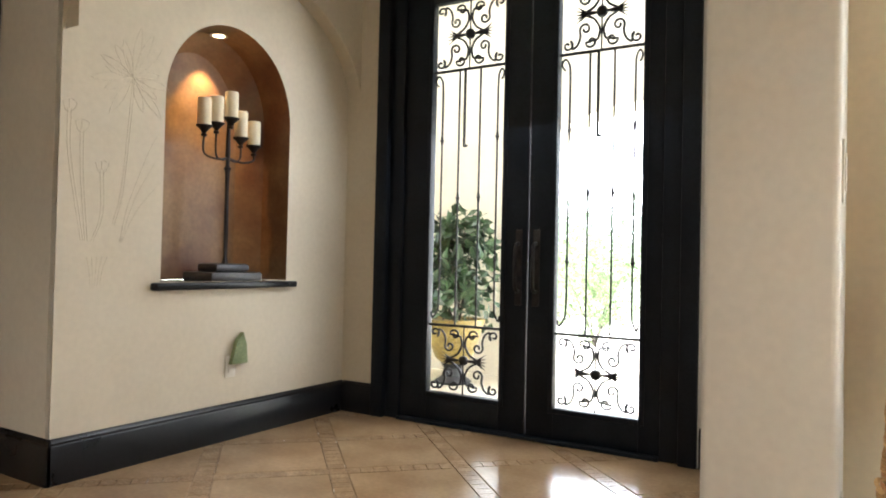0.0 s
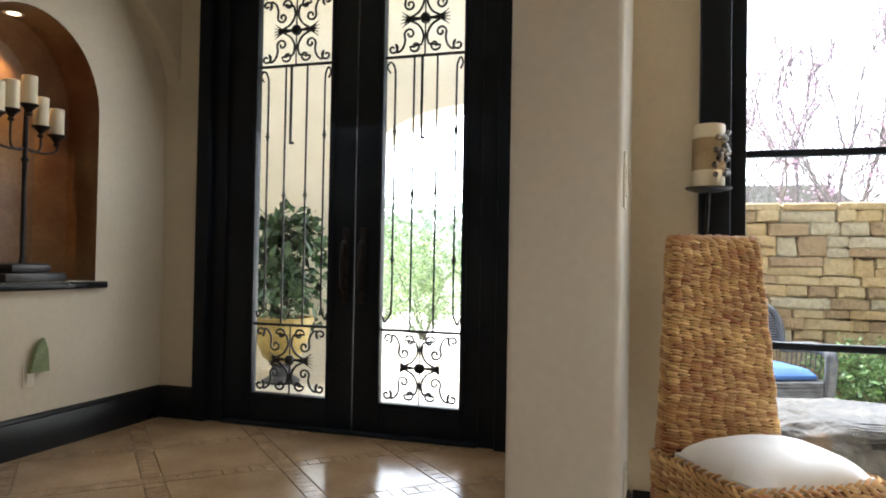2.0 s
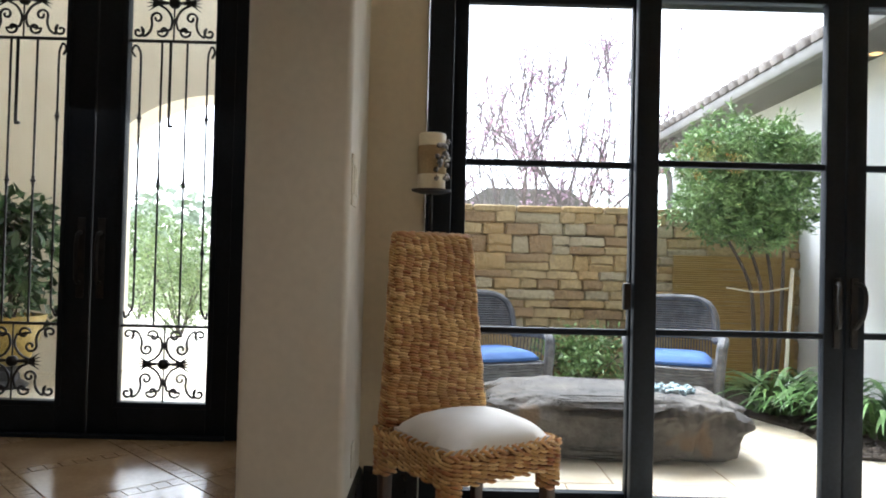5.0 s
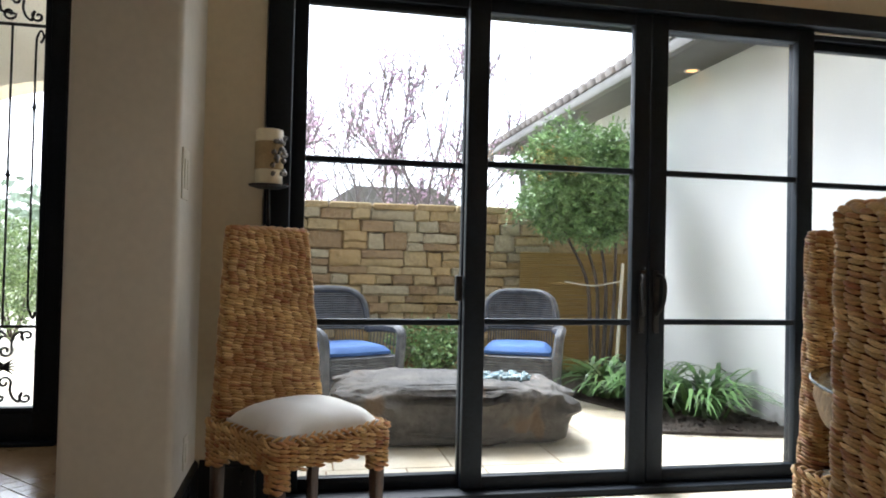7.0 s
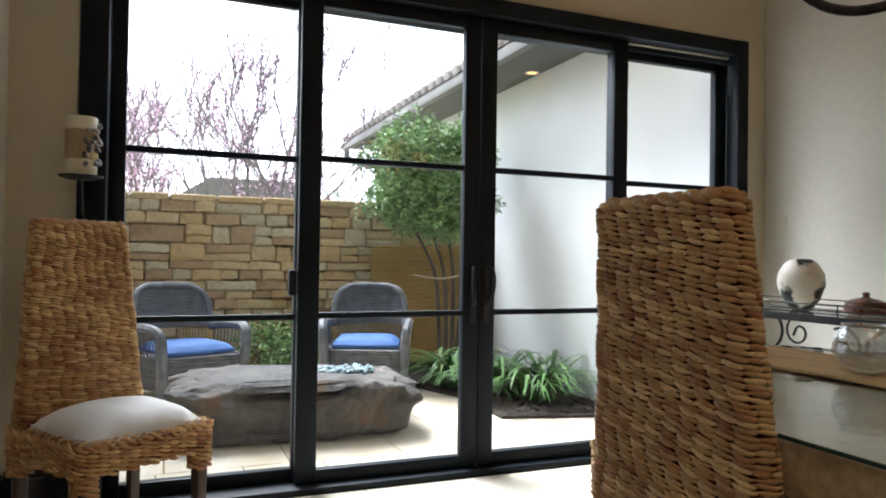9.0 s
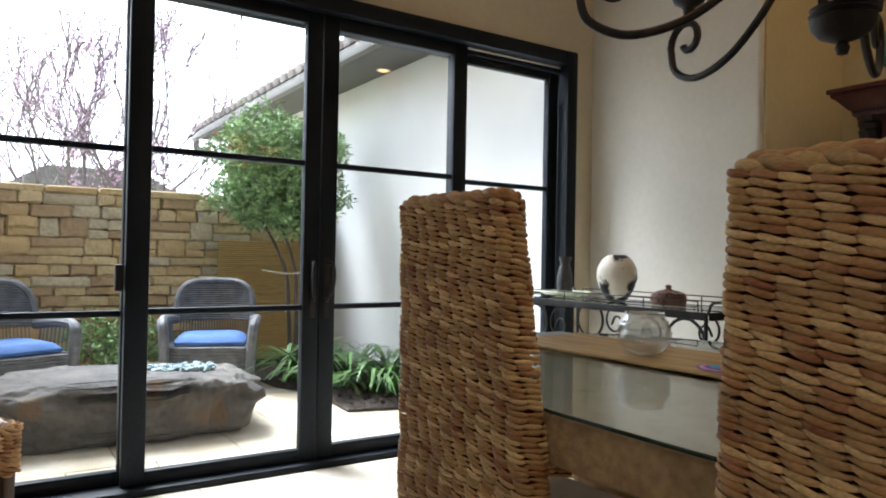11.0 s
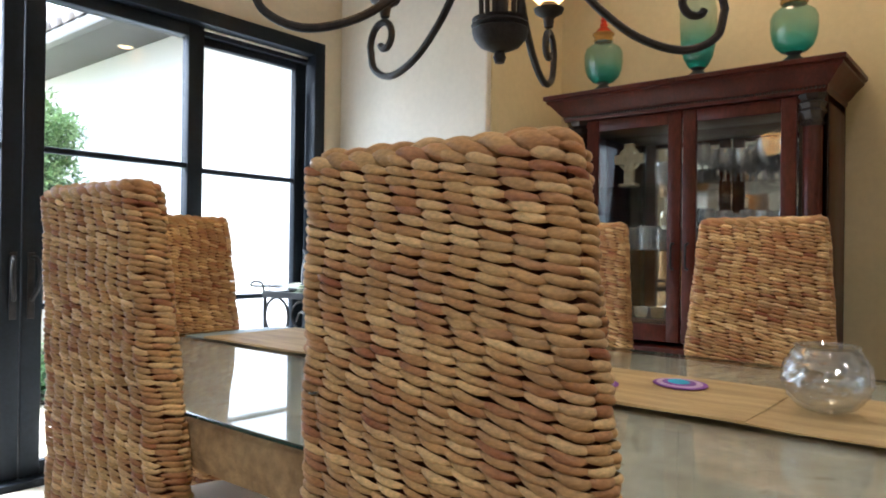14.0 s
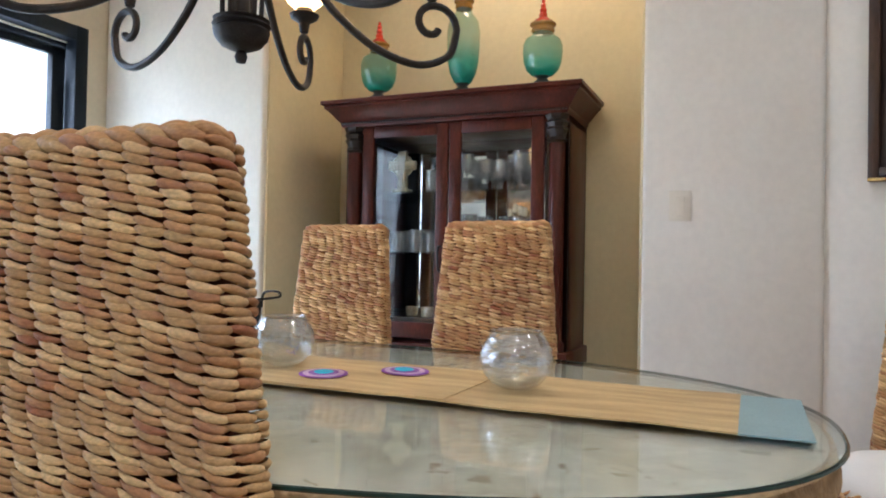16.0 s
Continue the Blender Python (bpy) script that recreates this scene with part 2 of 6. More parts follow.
def graded_teal(name, h, pale):
    """Teal blown glass that deepens towards its foot."""
    m = thin_colour_glass(name, (0.4, 0.8, 0.8), (0.1, 0.4, 0.4), 0.11, 0.08)
    n, l = m.node_tree.nodes, m.node_tree.links
    tc, sep, mr = n.new("ShaderNodeTexCoord"), n.new("ShaderNodeSeparateXYZ"), n.new("ShaderNodeMapRange")
    l.new(tc.outputs["Object"], sep.inputs[0])
    mr.inputs["From Min"].default_value, mr.inputs["From Max"].default_value = 0.04, h
    l.new(sep.outputs["Z"], mr.inputs[0])
    for kind, tones in (("ShaderNodeBsdfTransparent", ((0.08, 0.48, 0.55), (0.30, 0.74, 0.76), pale, pale)), ("ShaderNodeBsdfDiffuse", ((0.01, 0.16, 0.20), (0.06, 0.34, 0.36), (0.22, 0.44, 0.42), (0.26, 0.42, 0.36)))):
        ramp = n.new("ShaderNodeValToRGB")
        e = ramp.color_ramp.elements
        e[0].position, e[0].color = 0.05, (*tones[0], 1)
        e[1].position, e[1].color = 0.30, (*tones[1], 1)
        for q, c in ((0.6, tones[2]), (0.95, tones[3])):
            e.new(q).color = (*c, 1)
        l.new(mr.outputs[0], ramp.inputs[0])
        l.new(ramp.outputs[0], [x for x in n if x.bl_idname == kind][0].inputs[0])
    return m


M_TEAL_SQUAT, M_TEAL_TALL = graded_teal("teal_jar_glass", 0.24, (0.64, 0.85, 0.81)), graded_teal("pale_teal_jar_glass", 0.40, (0.78, 0.90, 0.86))
M_CUTGLASS = thin_colour_glass("cut_glass", (0.93, 0.95, 0.95), (0.85, 0.87, 0.88), 0.24, 0.20)
M_TEALDEEP = thin_colour_glass("deep_teal_glass", (0.22, 0.66, 0.70), (0.02, 0.20, 0.24), 0.15, 0.08)
M_REDGLASS = crystal("red_glass", (0.75, 0.08, 0.03), 0.08, 1.45, 0.5)
M_GOLDGLASS = crystal("amber_glass", (0.55, 0.30, 0.06), 0.1, 1.45, 0.5)
M_SHADE = glow("amber_shade_glass", (1.0, 0.50, 0.15), 0.9)
M_LAMP = glow("lamp_lens", (1.0, 0.7, 0.4), 2.5)
M_PLATE = mat("ivory_plastic", (0.70, 0.66, 0.56), (0.74, 0.70, 0.60), 0.35, bump=0, grain=0.02)
M_STUCCO = mat("white_stucco", (0.74, 0.75, 0.76), (0.80, 0.81, 0.81), 0.85, scale=2, fine=90, bump=0.35, dist=0.004, grain=0.04)
M_CREAM = mat("cream_stucco", (0.76, 0.70, 0.58), (0.82, 0.77, 0.66), 0.85, scale=2, fine=80, bump=0.3, grain=0.04)
M_STONE = toned(mat("wall_sandstone", (0.20, 0.14, 0.08), (0.38, 0.30, 0.18), 0.85, scale=5, fine=40, bump=0.6, dist=0.012, rnd="object", amount=0.15, grain=0.22), ((0.45, 0.34, 0.18), (0.37, 0.25, 0.11), (0.33, 0.29, 0.205), (0.20, 0.125, 0.065)), 0.68, "ShaderNodeObjectInfo", "Random")
M_MORTAR = mat("mortar", (0.085, 0.06, 0.035), (0.14, 0.10, 0.06), 0.95, scale=9, fine=90, bump=0.4)
M_ROCK = flecked(mat("slate_boulder", (0.045, 0.043, 0.042), (0.12, 0.108, 0.096), 0.75, scale=3.5, fine=28, bump=0.8, dist=0.02, grain=0.3), (0.15, 0.095, 0.055), 3.2, 0.66)
M_PATIO = mat("limestone_flag", (0.42, 0.34, 0.22), (0.60, 0.55, 0.45), 0.4, scale=2.6, fine=40, bump=0.12, rnd="object", amount=0.08, spread=(0.25, 0.6), grain=0.08)
M_MULCH = mat("bark_mulch", (0.018, 0.012, 0.009), (0.06, 0.042, 0.03), 0.95, scale=30, fine=120, bump=0.9, dist=0.02)
M_REED = mat("reed_screen", (0.30, 0.19, 0.06), (0.42, 0.28, 0.10), 0.8, scale=6, fine=60, stretch=(0.5, 1, 20), bump=0.4)
# Grey wicker, lifted: the window's haze is put into the colour.
M_WICKER = mat("hazed_grey_wicker", (0.075, 0.08, 0.09), (0.15, 0.155, 0.17), 0.6, scale=14, fine=140, bump=0.5, dist=0.004, rnd="island", amount=0.2)
M_BLUE = mat("blue_canvas", (0.035, 0.10, 0.28), (0.06, 0.14, 0.36), 0.8, scale=6, fine=260, bump=0.2, dist=0.001, grain=0.06)
M_TWIG = mat("grey_twig", (0.13, 0.11, 0.11), (0.21, 0.185, 0.18), 0.9, scale=12, fine=60, bump=0.3)
M_BARK = mat("bark", (0.05, 0.04, 0.035), (0.11, 0.09, 0.08), 0.9, scale=12, fine=60, bump=0.6, stretch=(1, 1, 0.3))
M_LEAF = mat("shrub_leaf", (0.11, 0.205, 0.065), (0.28, 0.41, 0.175), 0.45, scale=8, fine=60, bump=0.1, rnd="island", amount=0.45)
# Leaf copy for the porch shrubs, sunlight and haze put into its colour.
M_LEAFLIGHT = mat("sunlit_leaf", (0.12, 0.19, 0.07), (0.23, 0.31, 0.14), 0.5, scale=8, fine=60, bump=0.1, rnd="island", amount=0.4)
M_ETCH = mat("etched_plaster", (0.535, 0.477, 0.366), (0.595, 0.537, 0.42), 0.8, scale=5, fine=60)
# Distance haze is put into the pale leaf colour of the far trees.
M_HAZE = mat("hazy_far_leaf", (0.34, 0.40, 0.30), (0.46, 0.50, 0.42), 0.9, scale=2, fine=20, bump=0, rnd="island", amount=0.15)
# Orange of a warm lamp reflection, painted as leaf colour.
M_LEAF_REFLECTION = mat("orange_reflection_leaf", (0.30, 0.13, 0.03), (0.38, 0.20, 0.05), 0.5, scale=8, fine=60, bump=0.1, rnd="island", amount=0.3)
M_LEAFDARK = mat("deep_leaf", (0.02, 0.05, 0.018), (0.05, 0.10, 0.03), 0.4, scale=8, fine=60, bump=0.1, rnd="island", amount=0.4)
M_STRAP = mat("strap_leaf", (0.045, 0.11, 0.025), (0.11, 0.21, 0.06), 0.4, scale=6, fine=60, bump=0.1, rnd="island", amount=0.35)
M_BLOSSOM = mat("pink_blossom", (0.46, 0.30, 0.41), (0.60, 0.44, 0.54), 0.8, scale=8, fine=60, bump=0, rnd="island", amount=0.25)
M_TILE = mat("roof_tile", (0.13, 0.115, 0.105), (0.23, 0.20, 0.18), 0.8, scale=5, fine=60, bump=0.3, rnd="object", amount=0.25)
# Darker than the fascia: the shade under the eave is put into the colour.
M_SOFFIT_SHADE = mat("shaded_grey_soffit", (0.13, 0.125, 0.12), (0.17, 0.165, 0.16), 0.8, scale=4, fine=50, bump=0.1, grain=0.06)
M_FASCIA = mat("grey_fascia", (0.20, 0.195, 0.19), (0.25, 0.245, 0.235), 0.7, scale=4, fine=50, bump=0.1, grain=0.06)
M_GRASS = mat("far_ground", (0.07, 0.10, 0.035), (0.16, 0.17, 0.08), 0.95, scale=0.6, fine=14, bump=0.4)
M_POT = mat("ochre_glazed_pot", (0.27, 0.19, 0.045), (0.36, 0.27, 0.08), 0.35, scale=5, fine=40, bump=0.08)
M_CERAMIC = mat("brown_stoneware", (0.09, 0.035, 0.02), (0.15, 0.06, 0.035), 0.3, scale=8, fine=60, bump=0.05)
M_DARKCER = mat("charcoal_stoneware", (0.025, 0.025, 0.027), (0.05, 0.05, 0.052), 0.4, scale=8, fine=60, bump=0.08)
M_MARBLED = mat("black_white_raku", (0.006, 0.006, 0.007), (0.72, 0.68, 0.60), 0.4, scale=5.5, fine=60, bump=0.03, spread=(0.44, 0.49), grain=0.05, spec=0.3)
M_PALEGREEN = mat("celadon_glaze", (0.42, 0.47, 0.32), (0.52, 0.56, 0.42), 0.25, scale=8, fine=60, bump=0.03)
M_BONE = mat("carved_bone", (0.38, 0.32, 0.19), (0.47, 0.41, 0.27), 0.5, scale=20, fine=90)
M_SILVER = mat("tarnished_silver", (0.15, 0.14, 0.13), (0.40, 0.38, 0.35), 0.3, metal=1.0, scale=30, fine=120, bump=0.3)
M_CANVAS = mat("dark_painting", (0.02, 0.014, 0.012), (0.07, 0.045, 0.035), 0.5, scale=4, fine=40, bump=0.1)
M_GILT = mat("gilt_wood", (0.30, 0.19, 0.06), (0.42, 0.28, 0.09), 0.35, metal=0.7, scale=20, fine=90)
M_STEEL = mat("grey_steel_strip", (0.16, 0.17, 0.18), (0.24, 0.25, 0.26), 0.4, metal=0.6, scale=10, fine=120, bump=0.05)
M_MIRROR = mat("antique_mirror", (0.80, 0.80, 0.79), (0.86, 0.86, 0.85), 0.03, metal=1.0, bump=0, grain=0.02, rough_var=0.01)
M_JUTE = mat("burlap_band", (0.34, 0.25, 0.13), (0.44, 0.33, 0.18), 0.85, scale=12, fine=260, bump=0.5, dist=0.002)
M_GREENLEAF = mat("green_paper", (0.13, 0.17, 0.07), (0.22, 0.27, 0.13), 0.6, scale=9, fine=90)
M_PEBBLE = mat("fire_glass", (0.22, 0.32, 0.36), (0.42, 0.50, 0.52), 0.15, scale=20, fine=90, rnd="island", amount=0.2)
M_CAMEO = mat("pinkish_bark_wrap", (0.30, 0.2, 0.16), (0.45, 0.33, 0.28), 0.7, scale=14, fine=90)


# ---- building helpers ----
def finish(name, bm, material, parent=None, smooth=True):
    me = bpy.data.meshes.new(name)
    bmesh.ops.recalc_face_normals(bm, faces=bm.faces)
    bm.to_mesh(me)
    bm.free()
    me.materials.append(material)
    if smooth:
        me.shade_smooth()
        me.set_sharp_from_angle(angle=radians(40))
    ob = new(name, me)
    if parent:
        ob.parent = parent
    return ob


def part(name, bm, material, parent, label=""):
    return tagged(finish(name, bm, material, parent), label)


def raw(name, verts, faces, material, parent=None, smooth=True):
    me = bpy.data.meshes.new(name)
    me.from_pydata([tuple(v) for v in verts], [], [tuple(f) for f in faces])
    me.materials.append(material)
    if smooth:
        me.shade_smooth()
        me.set_sharp_from_angle(angle=radians(50))
    ob = new(name, me)
    if parent:
        ob.parent = parent
    return ob


def thing(name, label, category, at=None, group=""):
    ob = new(name)
    ob.empty_display_size = 0.1
    if at is not None:
        ob.matrix_basis = at
    return tagged(ob, label, category, group)


def struct(name, bm, material, label):
    return tagged(finish(name, bm, material), label, name.split("_")[0], "", "structure")


def block(bm, x0, x1, y0, y1, z0, z1, bevel=0.0, segs=2, taper=0.0):
    """A box between two corners, its edges rounded by bevel."""
    r = bmesh.ops.create_cube(bm, size=1.0)
    vs = r["verts"]
    for v in vs:
        k = 1 - taper * (v.co.z < 0)
        v.co = Vector(((x0 + x1) / 2 + v.co.x * (x1 - x0) * k, (y0 + y1) / 2 + v.co.y * (y1 - y0) * k, (z0 + z1) / 2 + v.co.z * (z1 - z0)))
    if bevel:
        es = list({e for v in vs for e in v.link_edges})
        bmesh.ops.bevel(bm, geom=es, offset=bevel, segments=segs, profile=0.5, affect="EDGES")
    return bm


def B(*a, **k):
    return block(bmesh.new(), *a, **k)


def tube(bm, pts, radius, sides=8, closed=False):
    """A round bar along pts; radius: a number or one per point."""
    pts = [Vector(p) for p in pts]
    n = len(pts)
    rad = radius if hasattr(radius, "__len__") else [radius] * n
    rings, side = [], None
    for i, p in enumerate(pts):
        a, b = (pts[i - 1], pts[(i + 1) % n]) if closed else (pts[max(i - 1, 0)], pts[min(i + 1, n - 1)])
        t = (b - a).normalized()
        if side is None:
            side = t.cross(Vector((0.3, 0.2, 1)) if abs(t.z) < 0.9 else Vector((1, 0.2, 0)))
        side = (side - t * side.dot(t)).normalized()
        up = t.cross(side)
        rings.append([bm.verts.new(p + (side * math.cos(2 * math.pi * k / sides) + up * math.sin(2 * math.pi * k / sides)) * rad[i]) for k in range(sides)])
    for i in range(n if closed else n - 1):
        r0, r1 = rings[i], rings[(i + 1) % n]
        for k in range(sides):
            bm.faces.new((r0[k], r0[(k + 1) % sides], r1[(k + 1) % sides], r1[k]))
    if not closed:
        bm.faces.new(rings[0][::-1])
        bm.faces.new(rings[-1])
    return bm


def lathe(bm, profile, sides=24, at=(0, 0, 0), wobble=0.0, waves=0, sx=1.0, sy=1.0):
    """Turns a list of (radius, height) about z."""
    rings = []
    for r, z in profile:
        ring = []
        for k in range(sides):
            a = 2 * math.pi * k / sides
            rr = r * (1 + wobble * math.sin(waves * a + z * 40))
            ring.append(bm.verts.new((at[0] + rr * math.cos(a) * sx, at[1] + rr * math.sin(a) * sy, at[2] + z)))
        rings.append(ring)
    for r0, r1 in zip(rings, rings[1:]):
        for k in range(sides):
            bm.faces.new((r0[k], r0[(k + 1) % sides], r1[(k + 1) % sides], r1[k]))
    if profile[0][0] > 1e-4:
        bm.faces.new(rings[0][::-1])
    if profile[-1][0] > 1e-4:
        bm.faces.new(rings[-1])
    bmesh.ops.remove_doubles(bm, verts=[v for r in (rings[0], rings[-1]) for v in r], dist=1e-5)
    return bm


def L(profile, *a, **k):
    return lathe(bmesh.new(), profile, *a, **k)


def smooth_line(ctrl, per=8):
    """A Catmull-Rom line through the control points."""
    c = [Vector(p) for p in ctrl]
    c = [c[0] * 2 - c[1]] + c + [c[-1] * 2 - c[-2]]
    out = []
    for i in range(1, len(c) - 2):
        p0, p1, p2, p3 = c[i - 1:i + 3]
        for k in range(per):
            t = k / per
            out.append(0.5 * (2 * p1 + (p2 - p0) * t + (2 * p0 - 5 * p1 + 4 * p2 - p3) * t * t + (3 * p1 - p0 - 3 * p2 + p3) * t ** 3))
    return out + [c[-2]]


def curl(cx, cy, r0, r1, a0, turns, n=18):
    """A flat spiral from radius r0 to r1, starting at angle a0 (degrees)."""
    return [(cx + (r0 + (r1 - r0) * i / n) * math.cos(radians(a0 + 360 * turns * i / n)),
             cy + (r0 + (r1 - r0) * i / n) * math.sin(radians(a0 + 360 * turns * i / n))) for i in range(n + 1)]


def prism(bm, outline, lift):
    """Extrudes a flat outline of points by the vector lift."""
    vs = [bm.verts.new(p) for p in outline]
    f = bm.faces.new(vs)
    r = bmesh.ops.extrude_face_region(bm, geom=[f])
    bmesh.ops.translate(bm, vec=Vector(lift), verts=[v for v in r["geom"] if isinstance(v, bmesh.types.BMVert)])
    return bm


def arch_z(u, a0, a1, spring, top):
    c, h = (a0 + a1) / 2, (a1 - a0) / 2
    return spring + (top - spring) * math.sqrt(max(0.0, 1 - ((u - c) / h) ** 2))


def arch_wall(bm, put, u0, u1, z1, a0, a1, z0, spring, top, n=28):
    """A wall with a round-headed opening from z0 up; put(u, z, back) gives the place of a point."""
    def col(ua, ub, za, zb, zc, zd, sides=(0, 1, 2, 3)):
        q = [(ua, za), (ub, zb), (ub, zd), (ua, zc)]
        f = [bm.verts.new(put(u, z, 0)) for u, z in q]
        b = [bm.verts.new(put(u, z, 1)) for u, z in q]
        bm.faces.new(f)
        bm.faces.new(b[::-1])
        for i in sides:
            bm.faces.new((f[i], b[i], b[(i + 1) % 4], f[(i + 1) % 4]))
    if a0 > u0:
        col(u0, a0, 0, 0, z1, z1)
    if a1 < u1:
        col(a1, u1, 0, 0, z1, z1)
    if z0 > 0:
        col(a0, a1, 0, 0, z0, z0)
    us = [(a0 + a1) / 2 - (a1 - a0) / 2 * math.cos(math.pi * i / n) for i in range(n + 1)]
    for ua, ub in zip(us, us[1:]):
        col(ua, ub, arch_z(ua, a0, a1, spring, top), arch_z(ub, a0, a1, spring, top), z1, z1, (0, 2))
    bmesh.ops.remove_doubles(bm, verts=bm.verts, dist=1e-5)
    return bm


def pillow(bm, w, d, h, z, n=14, power=3.0):
    """A stuffed cushion, puffed up in the middle."""
    top = [[None] * (n + 1) for _ in range(n + 1)]
    low = [[None] * (n + 1) for _ in range(n + 1)]
    for i in range(n + 1):
        for j in range(n + 1):
            u, v = 2 * i / n - 1, 2 * j / n - 1
            k = (1 - abs(u) ** power) * (1 - abs(v) ** power)
            s = 1 - 0.06 * (abs(u * v) ** 2)
            x, y = u * w / 2 * s, v * d / 2 * s
            wob = 0.004 * noise.noise(Vector((x * 14, y * 14, z)))
            top[i][j] = bm.verts.new((x, y, z + 0.012 + h * k ** 0.6 + wob))
            low[i][j] = bm.verts.new((x, y, z - 0.01))
    for g, flip in ((top, 1), (low, -1)):
        for i in range(n):
            for j in range(n):
                bm.faces.new((g[i][j], g[i + 1][j], g[i + 1][j + 1], g[i][j + 1])[::flip])
    ring = [(i, 0) for i in range(n)] + [(n, j) for j in range(n)] + [(i, n) for i in range(n, 0, -1)] + [(0, j) for j in range(n, 0, -1)]
    for (a, b), (c, d2) in zip(ring, ring[1:] + ring[:1]):
        bm.faces.new((low[a][b], low[c][d2], top[c][d2], top[a][b]))
    return bm


def weave(loop, rows, rng, lobe=0.037, thick=0.0135, slant=-0.30, puff=0.0044, over=0.80, fat=0.54):
    """Twined strands: rows of overlapping slanted lobes round a closed loop. loop(row, s) gives place, tangent and outward normal at s metres, and loop(row, None) its length."""
    ts = np.linspace(-1, 1, 9)
    an = np.radians([-80, -40, 0, 40, 80])
    verts, faces = [], []
    for r, (z, hgt) in enumerate(rows):
        length = loop(r, None)
        n = 2 * max(2, int(round(loop(len(rows) // 2, None) / lobe / 2)))
        off = 0.22 * math.sin(r * 0.45) + rng.uniform(-0.10, 0.10)
        for k in range(n):
            s = (k + off + rng.uniform(-0.05, 0.05)) * length / n % length
            ln = length / n * rng.uniform(0.92, 1.08) * over
            hw = hgt * fat * rng.uniform(0.88, 1.12)
            up = rng.uniform(-0.0012, 0.0012) + (hgt * (0.5 * (k % 2) - 0.25) if len(rows) > 1 else 0.0)
            sl = slant * rng.uniform(0.6, 1.4) * min(1.0, (hgt / 0.0155) ** 0.5)
            base = len(verts)
            for a in ts:
                prof = (1.02 - a * a) ** 1.15
                q = a * ln
                p, t, nn = loop(r, s + q)
                for b in an:
                    o = math.cos(b) * puff * prof + thick * (0.18 - 0.75 * a * a)
                    verts.append((p[0] + nn[0] * o, p[1] + nn[1] * o, z + up + sl * ln * 0.5 * math.sin(a * 1.8) + math.sin(b) * hw * prof))
            for i in range(8):
                for j in range(4):
                    c = base + i * 5 + j
                    faces.append((c, c + 5, c + 6, c + 1))
    return verts, faces


def round_rect(w, d, r, cx=0.0, cy=0.0):
    """Point, tangent and normal by length round a rounded rectangle, from its front right corner on."""
    sides = [(w - 2 * r, (1, 0)), (math.pi * r / 2, None), (d - 2 * r, (0, 1)), (math.pi * r / 2, None), (w - 2 * r, (-1, 0)), (math.pi * r / 2, None), (d - 2 * r, (0, -1)), (math.pi * r / 2, None)]
    total = sum(s[0] for s in sides)
    start = [(-w / 2 + r, -d / 2), (w / 2 - r, -d / 2 + r), (w / 2, -d / 2 + r), (w / 2 - r, d / 2 - r), (w / 2 - r, d / 2), (-w / 2 + r, d / 2 - r), (-w / 2, d / 2 - r), (-w / 2 + r, -d / 2 + r)]

    def at(s):
        if s is None:
            return total
        s = s % total
        for i, (ln, way) in enumerate(sides):
            if s <= ln:
                break
            s -= ln
        if way:
            x, y = start[i][0] + way[0] * s, start[i][1] + way[1] * s
            t, nn = way, (way[1], -way[0])
        else:
            a = radians(-90 + 90 * (i // 2)) + s / r
            nn = (math.cos(a), math.sin(a))
            t = (-nn[1], nn[0])
            x, y = start[i][0] + nn[0] * r, start[i][1] + nn[1] * r
        return (x + cx, y + cy), t, nn
    return at


def leaves(verts, faces, centre, count, size, rng, radius, flat=0.35, droop=0.0, out=None):
    """Small folded leaves scattered in a lump round centre."""
    for _ in range(count):
        d = Vector((rng.gauss(0, 1), rng.gauss(0, 1), rng.gauss(0, 1))).normalized() * radius * rng.random() ** 0.45
        p = Vector(centre) + d
        way = (d * 0.6 + Vector((rng.gauss(0, 1), rng.gauss(0, 1), rng.gauss(0, 0.7) - droop)) * radius).normalized()
        side = way.cross(Vector((rng.gauss(0, 1), rng.gauss(0, 1), rng.gauss(0, 1)))).normalized()
        nn = way.cross(side)
        ln = size * rng.uniform(0.6, 1.2)
        b = len(verts)
        verts += [p, p + way * ln * 0.5 + side * ln * flat * 0.5 + nn * ln * 0.08, p + way * ln, p + way * ln * 0.5 - side * ln * flat * 0.5 + nn * ln * 0.08]
        faces += [(b, b + 1, b + 2), (b, b + 2, b + 3)]


def branches(rng, start, way, length, radius, depth, tips, bm, spread=0.6, lift=0.25, min_r=0.004):
    """A limb and its forks, as tapered tubes; collects the twig places in tips."""
    pts, p, d = [Vector(start)], Vector(start), Vector(way).normalized()
    for _ in range(5):
        d = (d + Vector((rng.gauss(0, 0.13), rng.gauss(0, 0.13), rng.gauss(0, 0.08) + 0.05 * lift))).normalized()
        p = p + d * length / 5
        pts.append(p)
    r1 = max(min_r, radius * 0.55)
    tube(bm, pts, [radius + (r1 - radius) * i / 5 for i in range(6)], 6 if radius > 0.02 else 4)
    if depth < 3:
        tips += pts[2:]
    if depth == 0:
        return
    for k in range(rng.choice((2, 3, 3))):
        q = pts[rng.choice((3, 4, 5))] if k else pts[-1]
        side = Vector((rng.gauss(0, 1), rng.gauss(0, 1), rng.gauss(0, 0.6)))
        branches(rng, q, d + side * spread + Vector((0, 0, lift)), length * rng.uniform(0.6, 0.82), r1, depth - 1, tips, bm, spread, lift, min_r)


